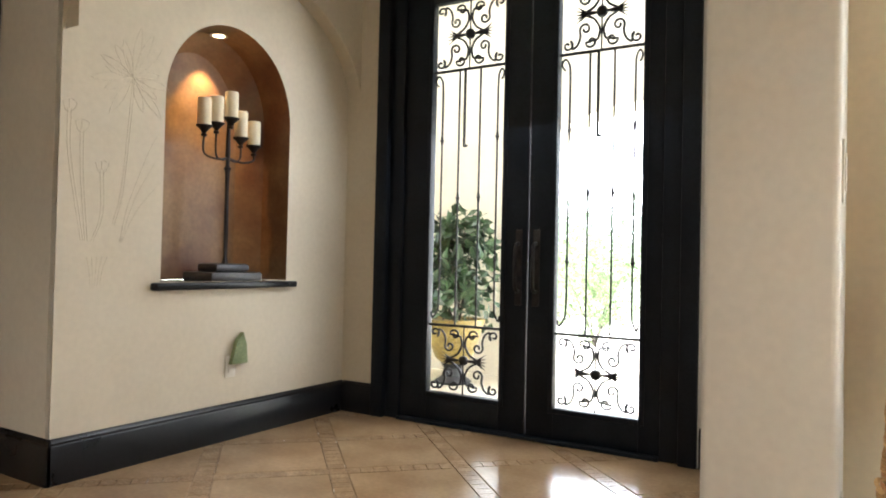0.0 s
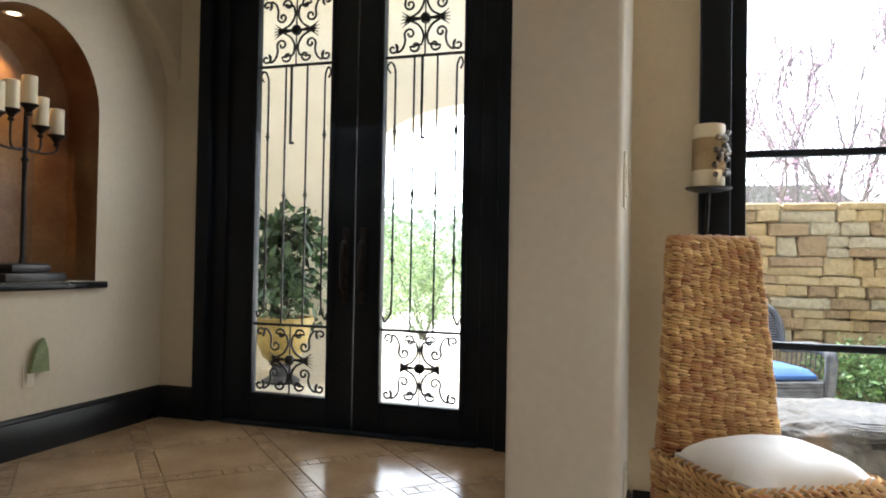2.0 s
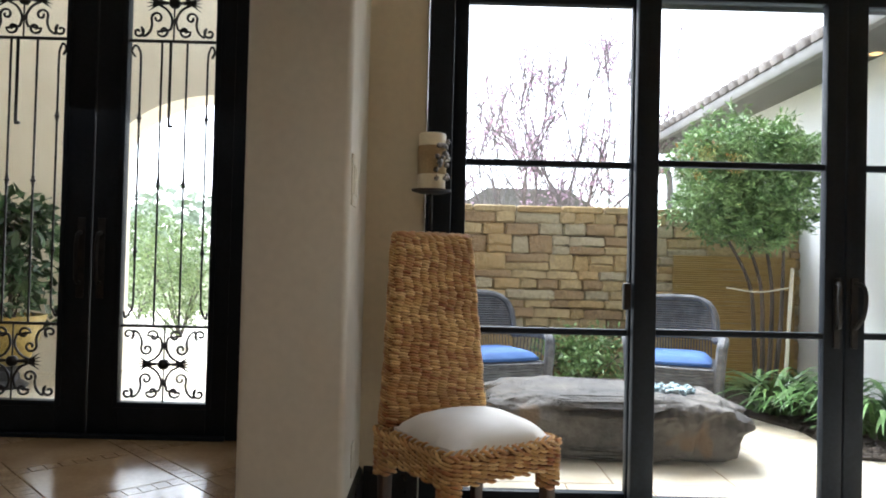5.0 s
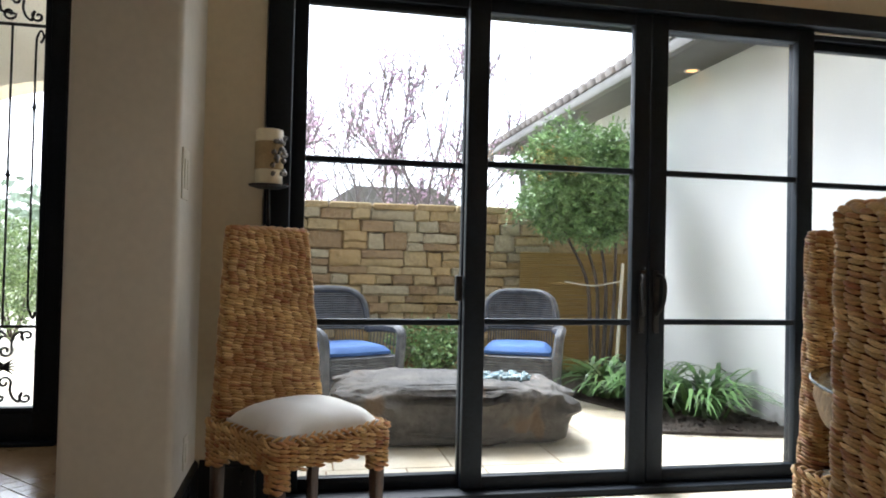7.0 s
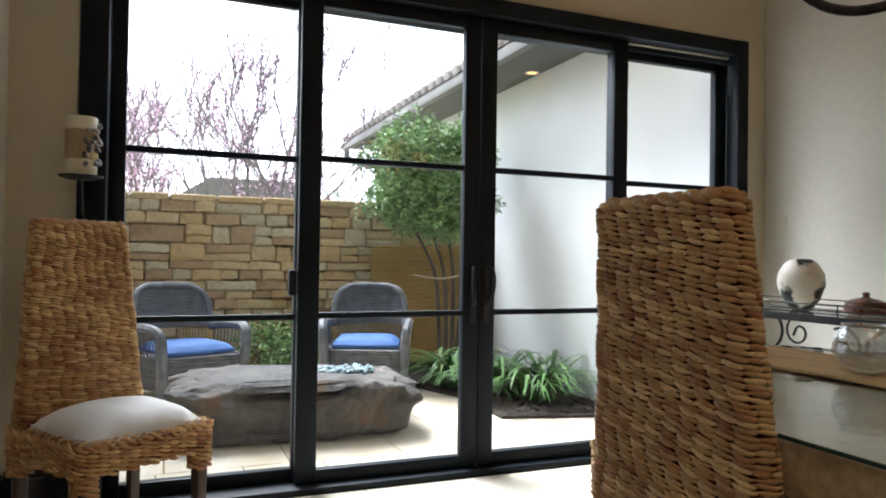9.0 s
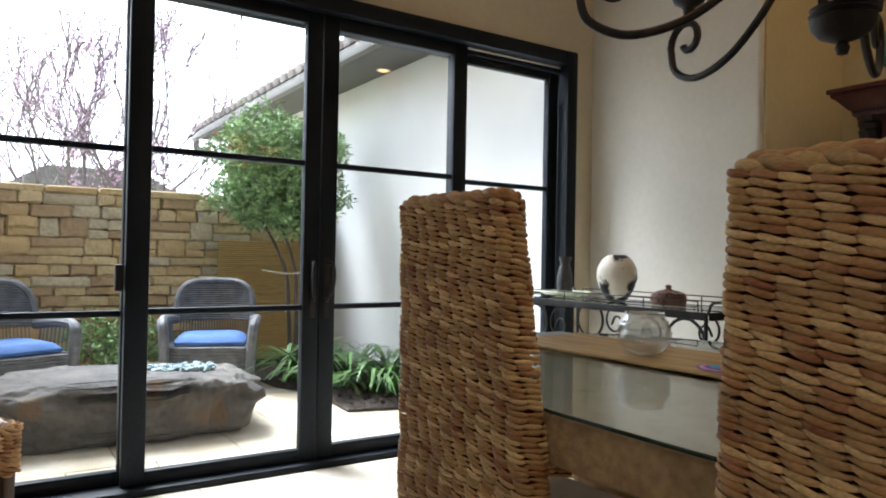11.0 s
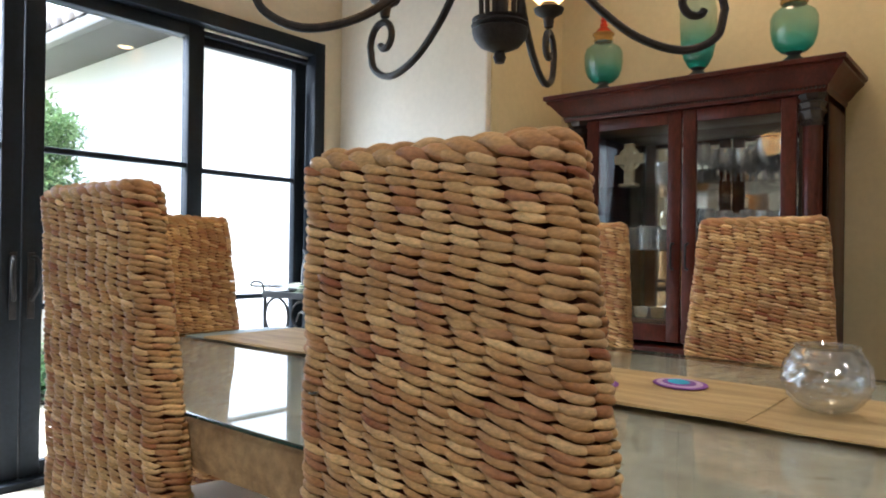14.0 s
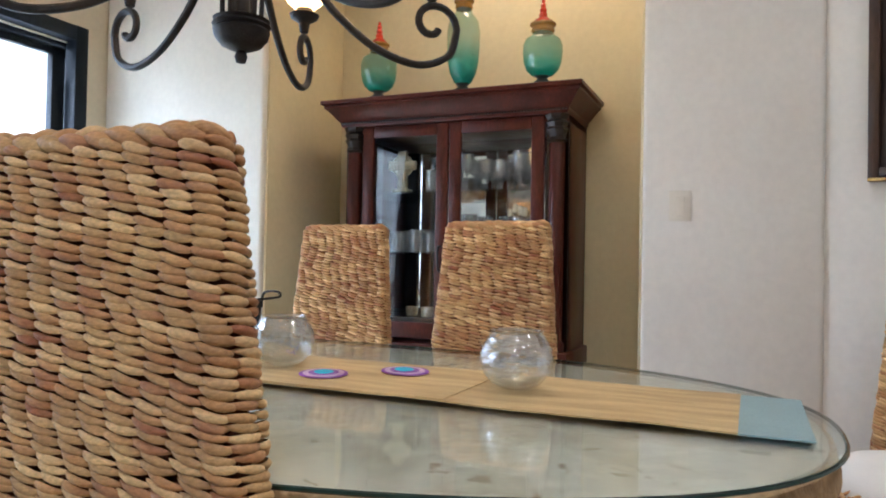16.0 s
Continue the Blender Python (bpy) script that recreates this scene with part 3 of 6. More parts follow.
# ---- large structure ----
WY, WX, EY, NX = 2.45, 3.64, 3.52, -2.95   # window wall, cabinet wall, entry wall, niche wall
struct("wall_north", B(-0.010, 0.22, WY, WY + 0.22, 0, CEIL), M_STRAWPAINT, "straw-coloured plaster wall beside the sliding doors")
struct("wall_north_head", B(0.22, 3.51, WY, WY + 0.22, 2.215, CEIL), M_STRAWPAINT, "straw-coloured plaster wall above the sliding doors")
struct("wall_north_end", B(3.51, WX + 0.2, WY, WY + 0.22, 0, CEIL), M_STRAWPAINT, "straw-coloured plaster wall beside the sliding doors")
struct("wall_pier", B(-0.357, -0.010, 1.95, 3.78, 0, CEIL, bevel=0.022, segs=4), M_PLASTER, "cream plaster pier with rounded corners")
struct("wall_east", B(WX, WX + 0.96, 1.342, WY, 0, CEIL, bevel=0.018, segs=3), M_PLASTER, "cream plaster wall beside the cabinet recess")
struct("wall_recess_back", B(4.36, 4.6, -0.512, 1.342, 0, CEIL), M_TAN, "tan plaster back of the cabinet recess")
struct("wall_recess_side_left", B(WX + 0.03, 4.36, 1.330, 1.346, 0, CEIL, bevel=0.004), M_TAN, "tan plaster side of the cabinet recess")
struct("wall_recess_side_right", B(WX + 0.03, 4.36, -0.516, -0.500, 0, CEIL, bevel=0.004), M_TAN, "tan plaster side of the cabinet recess")
struct("wall_recess_end", B(WX, WX + 0.96, -1.15, -0.512, 0, CEIL, bevel=0.018, segs=3), M_PLASTER, "cream plaster wall with a light switch")
bm = prism(bmesh.new(), [(WX + 0.02, -1.145, 0), (WX + 0.4, -1.145, 0), (3.2, -4.0, 0), (2.535, -4.0, 0)], (0, 0, CEIL))
struct("wall_angled", bm, M_PLASTER, "cream plaster wall set at an angle, hung with a painting")
struct("wall_south", B(-5.0, 3.3, -4.2, -4.0, 0, CEIL), M_PLASTER, "cream plaster wall closing the room")
struct("wall_west", B(-5.2, -5.0, -4.2, 2.0, 0, CEIL), M_PLASTER, "cream plaster wall closing the hall")
struct("wall_west_return", B(-5.0, NX - 0.04, 1.56, 1.80, 0, CEIL), M_PLASTER, "cream plaster return of the niche wall")
# Niche wall with its round-headed opening, and the arched band that stands proud of it.
NA, NB, NS, NT = 2.09, 2.97, 1.80, 2.27
struct("wall_niche", arch_wall(bmesh.new(), lambda u, z, b: (NX - 0.005 * b, u, z), 1.56, EY + 0.1, CEIL, NA, NB, 0.87, NS, NT), M_CREAMPAINT, "cream plaster wall with a round-headed niche")
struct("wall_arch_band", arch_wall(bmesh.new(), lambda u, z, b: (NX + 0.10 * (1 - b) + 0.001, u, z), 1.57, EY + 0.02, CEIL, 1.57, EY + 0.02, 0, 1.98, 2.66), M_CREAMPAINT, "cream plaster arch over the niche wall")
# Entry wall round the double door.
struct("wall_entry_side", B(NX - 0.2, -2.68, EY, EY + 0.25, 0, CEIL), M_CREAMPAINT, "cream plaster wall beside the entry door")
struct("wall_entry_jamb", B(-0.68, -0.36, EY, EY + 0.25, 0, CEIL), M_PLASTER, "cream plaster wall beside the entry door")
struct("wall_entry_head", B(-2.68, -0.68, EY, EY + 0.25, 2.86, CEIL), M_PLASTER, "cream plaster wall above the entry door")
bm = B(-5.2, 4.6, -4.2, WY + 0.22, CEIL, CEIL + 0.15)
block(bm, -5.2, -0.02, WY + 0.22, 3.8, CEIL, CEIL + 0.15)
struct("ceiling", bm, M_CEIL, "pale painted ceiling")
struct("floor", block(B(-5.2, 4.6, -4.2, WY + 0.21, -0.12, -0.006), -5.2, -0.03, WY + 0.21, 3.78, -0.12, -0.006), M_GROUT, "brown grouted floor bed under stone tiles")

# Lining of the niche: curved sides, arch and back.
bm = bmesh.new()
us = [NA] + [(NA + NB) / 2 - (NB - NA) / 2 * math.cos(math.pi * i / 24) for i in range(25)] + [NB]
zs = [0.87] + [arch_z(u, NA, NB, NS, NT) for u in us[1:-1]] + [0.87]
front = [bm.verts.new((NX - 0.002, u, z)) for u, z in zip(us, zs)]
mid = [bm.verts.new((NX - 0.22, u, z)) for u, z in zip(us, zs)]
cy = (NA + NB) / 2
back = [bm.verts.new((NX - 0.33, cy + (u - cy) * 0.72, 0.87 + (z - 0.87) * 0.93)) for u, z in zip(us, zs)]
for a, b in ((front, mid), (mid, back)):
    for i in range(len(us) - 1):
        bm.faces.new((a[i], a[i + 1], b[i + 1], b[i]))
bm.faces.new(back)
struct("wall_niche_lining", bm, M_NICHE, "terracotta glazed lining of the arched niche")
bm = B(NX - 0.33, NX + 0.045, NA - 0.055, NB + 0.055, 0.83, 0.868, bevel=0.012, segs=3)
struct("niche_sill", bm, M_BASE, "black lacquered sill of the niche")

# Baseboards with a moulded top edge.
def baseboard(x0, y0, x1, y1, nx, ny, h=0.2):
    bm = bmesh.new()
    prof = [(0, 0), (0.018, 0), (0.018, h - 0.035), (0.013, h - 0.028), (0.015, h - 0.018), (0.006, h - 0.004), (0, h)]
    rows = [[bm.verts.new((x + nx * o, y + ny * o, z)) for o, z in prof] for x, y in ((x0, y0), (x1, y1))]
    for i in range(len(prof)):
        j = (i + 1) % len(prof)
        bm.faces.new((rows[0][i], rows[0][j], rows[1][j], rows[1][i]))
    bm.faces.new(rows[0])
    bm.faces.new(rows[1][::-1])
    struct("baseboard", bm, M_BASE, "black painted moulded baseboard")


baseboard(NX, 1.545, NX, EY, 1, 0)
baseboard(-5.0, 1.558, NX + 0.018, 1.558, 0, -1)
baseboard(NX + 0.018, EY, -2.70, EY, 0, -1)
baseboard(-0.66, EY, -0.365, EY, 0, -1)
baseboard(-0.357, 1.93, -0.357, EY, -1, 0)
baseboard(-0.375, 1.95, 0.008, 1.95, 0, -1)
baseboard(-0.010, 1.932, -0.010, WY, 1, 0)
baseboard(0.008, WY, 0.22, WY, 0, -1)
baseboard(3.51, WY, WX, WY, 0, -1)
baseboard(WX, 1.342, WX, WY - 0.018, -1, 0)
baseboard(4.36, -0.50, 4.36, 1.33, -1, 0)
baseboard(WX, -1.15, WX, -0.512, -1, 0)


bm = B(-3.62, -3.46, 1.52, 1.557, 0, 2.6, bevel=0.006)
block(bm, -3.63, -3.42, 1.512, 1.557, 0, 0.34, bevel=0.006)
struct("trim", bm, M_BASE, "black painted casing and plinth of a side doorway")


# ---- sliding doors ----
def bar(parent, name, x0, x1, y0, y1, z0, z1, material=None, bevel=0.005, label=""):
    return part(name, B(x0, x1, y0, y1, z0, z1, bevel=bevel, segs=2), material or M_BLACK, parent, label)


win = tagged(new("window_1"), "black steel four-panel sliding glass doors to a courtyard", "window", "", "structure")
bar(win, "casing", 0.225, 0.325, WY - 0.02, WY + 0.20, 0, 2.222)
bar(win, "casing", 3.432, 3.508, WY - 0.02, WY + 0.06, 0, 2.222)
bar(win, "jamb", 3.470, 3.52, WY + 0.06, WY + 0.20, 0, 2.2)
bar(win, "screen_channel", 3.452, 3.470, WY + 0.062, WY + 0.075, 0.03, 2.13, M_STEEL, 0.002, "grey steel screen channel")
bar(win, "casing_head", 0.325, 3.432, WY - 0.019, WY + 0.06, 2.142, 2.221)
bar(win, "head_track", 0.325, 3.47, WY + 0.062, WY + 0.20, 2.105, 2.215)
bar(win, "track_trim", 2.745, 3.462, WY + 0.050, WY + 0.062, 2.131, 2.1405, M_PLATE, 0.002, "pale strip of the screen track")
bar(win, "threshold", 0.325, 3.432, WY - 0.03, WY + 0.20, -0.004, 0.028)


def panel(x0, x1, g0, g1, y, zb, zt, muntins, top=2.15):
    ob = win
    d = 0.045
    bar(ob, "stile", x0, g0, y, y + d, 0.03, top)
    bar(ob, "stile", g1, x1, y, y + d, 0.03, top)
    bar(ob, "rail", g0, g1, y + 0.001, y + d, 0.03, zb)
    bar(ob, "rail", g0, g1, y + 0.001, y + d, zt, top)
    for z in muntins:
        bar(ob, "muntin", g0, g1, y + 0.006, y + d - 0.006, z - 0.013, z + 0.013, bevel=0.004)
    cuts = [zb] + [z for m in muntins for z in (m - 0.013, m + 0.013)] + [zt]
    for a, b in zip(cuts[::2], cuts[1::2]):
        g = part("pane", B(g0, g1, y + 0.02, y + 0.026, a, b), M_GLASS, ob)
        g.visible_shadow = False


panel(0.326, 1.12, 0.385, 1.060, WY + 0.085, 0.085, 2.075, (0.735, 1.420), 2.103)
panel(1.065, 1.909, 1.157, 1.830, WY + 0.03, 0.085, 2.083, (0.745, 1.424), 2.14)
panel(1.915, 2.745, 1.994, 2.660, WY + 0.03, 0.090, 2.076, (0.748, 1.424), 2.14)
panel(2.68, 3.450, 2.755, 3.373, WY + 0.085, 0.088, 2.064, (0.745, 1.412), 2.103)
for sx, hx in ((-1, 1.878), (1, 1.948)):
    bm = tube(bmesh.new(), smooth_line([(hx, WY + 0.028, 0.96), (hx + sx * 0.012, WY - 0.012, 0.95), (hx + sx * 0.018, WY - 0.022, 0.90), (hx + sx * 0.012, WY - 0.015, 0.83), (hx, WY + 0.005, 0.79), (hx, WY + 0.028, 0.78)], 5), 0.009, 8)
    block(bm, hx - 0.014, hx + 0.014, WY + 0.020, WY + 0.031, 0.70, 0.98, bevel=0.004)
    part("door_handle", bm, M_IRON, win, "black curved pull handle")
part("latch", B(1.03, 1.062, WY + 0.05, WY + 0.08, 0.83, 0.94, bevel=0.008), M_IRON, win, "small black latch")


# ---- entry doors with scrolled grilles ----
entry = tagged(new("door_1"), "black double entry doors with scrolled iron grilles over glass", "door", "", "structure")
for x0, x1, y0 in ((-2.69, -2.60, EY - 0.03), (-2.60, -2.50, EY + 0.01), (-0.76, -0.67, EY - 0.03), (-0.86, -0.76, EY + 0.01)):
    bar(entry, "casing", x0, x1, y0, EY + 0.2, 0, 2.86)
bar(entry, "casing_head", -2.60, -0.76, EY - 0.028, EY + 0.2, 2.80, 2.87)
bar(entry, "threshold", -2.50, -0.86, EY - 0.01, EY + 0.24, -0.003, 0.02)


def scrollwork(bm, cx, cz, w, h, y):
    """Back-to-back scrolls round a centre boss, filling a cell of w by h."""
    kx, kz = w / 0.50, h / 0.43
    for sx in (-1, 1):
        for sz in (-1, 1):
            def put(pts, r):
                tube(bm, [(cx + sx * px * kx, y, cz + sz * pz * kz) for px, pz in pts], r, 6)
            inner = curl(0.062, 0.158, 0.006, 0.036, 60, -1.15, 16)
            ctrl = [(0.022, 0.150), (0.012, 0.11), (0.018, 0.075), (0.045, 0.036), (0.09, 0.012)]
            line = [(p[0], p[1]) for p in (v for v in smooth_line([(a, b, 0) for a, b in ctrl], 5))]
            put(inner + line, 0.0068)
            outer = curl(0.205, 0.165, 0.006, 0.034, 200, 1.1, 16)
            ctrl = [(0.172, 0.192), (0.142, 0.165), (0.128, 0.125), (0.132, 0.085)]
            line = [(p[0], p[1]) for p in smooth_line([(a, b, 0) for a, b in ctrl], 5)]
            put(outer + line + curl(0.098, 0.085, 0.034, 0.008, 0, -1.1, 14), 0.0068)
        for k in range(-2, 3):
            a = radians(14 * k)
            tube(bm, [(cx + sx * 0.085 * kx, y, cz), (cx + sx * (0.085 + 0.075 * math.cos(a)) * kx, y, cz + 0.10 * math.sin(a))], [0.010, 0.001], 5)
        tube(bm, [(cx + sx * 0.03, y, cz), (cx + sx * 0.095 * kx, y, cz)], [0.007, 0.016], 6)
    for sz in (-1, 1):
        tube(bm, [(cx, y, cz + sz * 0.03), (cx, y, cz + sz * h / 2)], 0.005, 5)


def knuckle(bm, x, y, z):
    lathe(bm, [(0.005, -0.03), (0.010, -0.018), (0.008, -0.012), (0.0155, 0), (0.008, 0.012), (0.010, 0.018), (0.005, 0.03)], 8, (x, y, z))


def leaf_door(x0, x1, g0, g1, rod):
    y, zb, zt = EY + 0.03, 0.195, 2.62
    d = part("door_leaf", block(block(block(B(x0, g0, y, y + 0.05, 0.02, 2.795, bevel=0.004), g1, x1, y, y + 0.05, 0.02, 2.795, bevel=0.004), g0, g1, y, y + 0.05, 0.02, zb, bevel=0.004), g0, g1, y, y + 0.05, zt, 2.795, bevel=0.004), M_BLACK, entry)
    bm = bmesh.new()
    for a in ((g0 - 0.03, g0, zb - 0.03, zt + 0.03), (g1, g1 + 0.03, zb - 0.03, zt + 0.03), (g0, g1, zb - 0.03, zb), (g0, g1, zt, zt + 0.03)):
        block(bm, a[0], a[1], y - 0.008, y + 0.001, a[2], a[3], bevel=0.003)
    part("bead", bm, M_BLACK, d)
    p = part("pane", B(g0, g1, y + 0.034, y + 0.04, zb, zt), M_GLASS, d)
    p.visible_shadow = False
    w, c, yy = g1 - g0, (g0 + g1) / 2, y + 0.016
    for z0, z1 in ((zb, 0.612), (2.19, zt)):
        bm = bmesh.new()
        scrollwork(bm, c, (z0 + z1) / 2, w, z1 - z0, yy)
        part("scrollwork", bm, M_IRON, d, "black wrought-iron scrolls")
        part("boss", lathe(bmesh.new(), [(0, -0.03), (0.02, -0.026), (0.031, -0.01), (0.031, 0.01), (0.02, 0.026), (0, 0.03)], 14, (c, yy, (z0 + z1) / 2)), M_IRON, d)
    for z in (0.612, 2.19):
        bar(d, "grille_rail", g0, g1, yy - 0.007, yy + 0.007, z - 0.008, z + 0.008, M_IRON, 0.003)
    for k, f in enumerate((0.13, 0.37, 0.66, 0.90)):
        x = g0 + w * f
        bm = bmesh.new()
        if k in (0, 3):
            s = -1 if k == 0 else 1
            edge = w * (0.13 if k == 0 else 0.10) - 0.012
            tube(bm, smooth_line([(x + s * edge * 0.6, yy, 2.10), (x + s * edge, yy, 2.135), (x + s * edge * 0.6, yy, 2.165), (x + s * edge * 0.2, yy, 2.14), (x, yy, 2.08), (x, yy, 1.75), (x, yy, 1.2), (x, yy, 0.76), (x + s * edge * 0.3, yy, 0.69), (x + s * edge * 0.8, yy, 0.655), (x + s * edge, yy, 0.69)], 4), 0.0062, 6)
            knuckle(bm, x, yy, 1.76)
            knuckle(bm, x, yy, 1.02)
        else:
            tube(bm, [(x, yy, 0.612), (x, yy, 2.19)], 0.0062, 6)
            knuckle(bm, x, yy, 1.40)
        part("grille_bar", bm, M_IRON, d)
    part("lock_rod", tube(tube(bmesh.new(), [(rod, yy - 0.012, 2.185), (rod, yy - 0.012, 1.72)], 0.0085, 6), [(rod - 0.004, yy - 0.012, 1.715), (rod + 0.022, yy - 0.012, 1.715)], 0.009, 6), M_IRON, d, "black lock rod")
    hx = x1 - 0.05 if x1 < -1.5 else x0 + 0.05
    bm = tube(bmesh.new(), smooth_line([(hx, y + 0.002, 1.12), (hx, y - 0.045, 1.10), (hx, y - 0.055, 0.98), (hx, y - 0.045, 0.86), (hx, y + 0.002, 0.84)], 5), 0.011, 8)
    block(bm, hx - 0.022, hx + 0.022, y - 0.006, y + 0.002, 0.76, 1.2, bevel=0.004)
    part("door_handle", bm, M_IRON, d, "tall black pull handle")


leaf_door(-2.498, -1.632, -2.298, -1.797, -2.068)
leaf_door(-1.622, -0.862, -1.457, -0.975, -1.226)


# ---- exterior ----
bm = bmesh.new()
struct("ground", B(-60, 60, 2.9, 90, -0.30, -0.10), M_GRASS, "grassy ground running to the horizon")
struct("ground_patio_bed", B(-0.03, 3.5, WY + 0.22, 6.1, -0.16, -0.055), M_GROUT, "sandy bed under the patio flags")
struct("wall_house_wing", B(3.50, 3.8, WY + 0.22, 9.3, -0.2, 2.70), M_STUCCO, "white stucco wall of the house wing")
struct("wall_house_outer", B(-0.019, 0.215, WY + 0.221, WY + 0.24, -0.1, CEIL), M_CREAM, "cream stucco outside the window wall")
bm = prism(bmesh.new(), [(3.02, 2.9, 2.62), (3.02, 2.9, 2.66), (7.2, 2.9, 4.4), (7.2, 2.9, 4.34)], (0, 6.65, 0))
roof = struct("roof", bm, M_FASCIA, "pitched roof of the house wing with barrel tiles")
bar(roof, "gutter", 2.955, 3.03, 2.9, 9.55, 2.555, 2.66, M_FASCIA, 0.02, "grey painted gutter")
bar(roof, "soffit", 3.03, 3.52, 2.9, 9.55, 2.595, 2.615, M_SOFFIT_SHADE, 0.002, "grey boarded soffit with the eave's shade in its colour")
struct("wall_house_gable", B(3.8, 7.0, 9.0, 9.3, -0.2, 2.7), M_STUCCO, "white stucco end wall of the house wing")
bm = tube(bmesh.new(), smooth_line([(3.0, 9.4, 2.56), (3.02, 9.42, 2.44), (3.3, 9.4, 2.34), (3.46, 9.36, 2.24), (3.46, 9.36, 1.2), (3.46, 9.36, 0.0)], 5), 0.045, 8)
part("downspout", bm, M_FASCIA, roof, "grey painted downspout")
lamp = thing("soffit_light", "small warm recessed light in the eave soffit", "downlight", Matrix.Translation((3.42, 4.72, 2.594)))
part("trim_ring", L([(0.06, 0), (0.064, -0.005), (0.045, -0.006), (0.042, 0.0)], 20), M_PLATE, lamp)
part("lens", L([(0.042, -0.002), (0.0, -0.003)], 18), M_SHADE, lamp, "dim amber lens")
# Porch in front of the entry doors.
struct("wall_porch", arch_wall(bmesh.new(), lambda u, z, b: (u, 5.62 + 0.35 * b, z - 0.1), -4.6, -0.03, 3.7, -2.48, -0.50, 0, 1.95, 2.48), M_CREAM, "cream stucco porch wall with an arched opening")
struct("ceiling_porch", B(-4.6, -0.03, 3.78, 5.97, 3.6, 3.75), M_CREAM, "cream plastered ceiling of the porch")
struct("wall_porch_side", B(-4.6, -4.4, 3.8, 5.62, -0.1, 3.6), M_CREAM, "cream stucco side of the porch")
struct("wall_courtyard", B(-0.33, -0.03, 3.78, 6.1, -0.1, 1.5), M_CREAM, "cream stucco wall between porch and courtyard")
struct("pavement", B(-5.5, 1.5, 3.80, 13.0, -0.12, -0.03), M_PATIO, "pale stone paving before the porch")


# ---- woven dining chairs ----
def make_chair(rng):
    """Faces -y, origin on the floor under the seat's middle."""
    ch = thing("dining_chair", "woven seagrass dining chair with tall back and white seat cushion", "chair", group="woven dining chairs")
    W0, W1, T0, T1 = 0.431, 0.324, 0.066, 0.056
    z0, z1, n = 0.45, 1.095, 67
    rows = [(z0 + (z1 - z0) * (i + 0.5) / n, (z1 - z0) / n) for i in range(n)]

    def shape(z):
        k = (z - z0) / (z1 - z0)
        return W0 + (W1 - W0) * k ** 0.9, T0 + (T1 - T0) * k, 0.19 + 0.04 * k ** 1.3

    loops = []
    for z, h in rows:
        w, t, y = shape(z)
        loops.append(round_rect(w, t, 0.016, 0, y))
    v, f = weave(lambda r, s: loops[r](s), rows, rng)
    raw("backrest", v, f, M_STRAW, ch)["kind"] = "stuff"
    # Inner sheet whose dark colour paints the shade between the strands.
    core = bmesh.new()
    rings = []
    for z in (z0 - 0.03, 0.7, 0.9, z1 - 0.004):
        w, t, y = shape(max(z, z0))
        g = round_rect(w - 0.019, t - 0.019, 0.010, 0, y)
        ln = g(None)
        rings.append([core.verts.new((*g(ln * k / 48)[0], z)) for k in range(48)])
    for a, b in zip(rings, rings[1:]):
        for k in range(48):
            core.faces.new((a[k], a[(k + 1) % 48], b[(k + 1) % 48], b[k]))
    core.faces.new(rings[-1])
    part("back_core", core, M_CORE_SHADE, ch)
    # Rolled rope edge along the top.
    w, t, y = shape(z1)
    vs, fs = weave(lambda r, s: round_rect(w - 0.01, t - 0.01, 0.018, 0, y)(s), [(z1 + 0.003, 0.02)], rng, 0.036, 0.006, -0.3, 0.008, 1.0, 0.46)
    v2, f2 = weave(lambda r, s: round_rect(w - 0.03, t - 0.03, 0.009, 0, y)(s), [(z1 + 0.009, 0.02)], rng, 0.036, 0.006, 0.3, 0.008, 1.0, 0.46)
    raw("top_edge", vs + v2, fs + [tuple(i + len(vs) for i in q) for q in f2], M_STRAW, ch)["kind"] = "stuff"
    # Seat frame: a woven apron with a braided rim.
    SW, SD = 0.46, 0.445
    seat = round_rect(SW, SD, 0.03, 0, 0)
    rows = [(0.350 + 0.0125 * i, 0.0125) for i in range(6)]
    v, f = weave(lambda r, s: seat(s), rows, rng, 0.034, 0.008, -0.3, 0.009, 0.85, 0.5)
    raw("seat_frame", v, f, M_STRAW, ch)["kind"] = "stuff"
    v, f = weave(lambda r, s: round_rect(SW + 0.004, SD + 0.004, 0.03)(s), [(0.431, 0.016)], rng, 0.03, 0.005, -0.75, 0.010, 1.0, 0.46)
    v2, f2 = weave(lambda r, s: round_rect(SW - 0.03, SD - 0.03, 0.03)(s), [(0.437, 0.016)], rng, 0.03, 0.005, 0.75, 0.010, 1.0, 0.46)
    raw("seat_rim", v + v2, f + [tuple(i + len(v) for i in q) for q in f2], M_STRAW, ch)["kind"] = "stuff"
    part("seat_base", B(-SW / 2 + 0.012, SW / 2 - 0.012, -SD / 2 + 0.012, SD / 2 - 0.012, 0.345, 0.432, bevel=0.01), M_CORE_SHADE, ch)
    c = part("cushion", pillow(bmesh.new(), 0.41, 0.37, 0.066, 0.437), M_LINEN, ch, "plump white linen cushion")
    c.location = (0, -0.03, 0)
    for sx in (-1, 1):
        for sy in (-1, 1):
            x, yy = sx * 0.197, sy * 0.19
            part("leg", B(x - 0.021, x + 0.021, yy - 0.021, yy + 0.021, 0, 0.36, bevel=0.004, taper=0.28), M_LEG, ch)
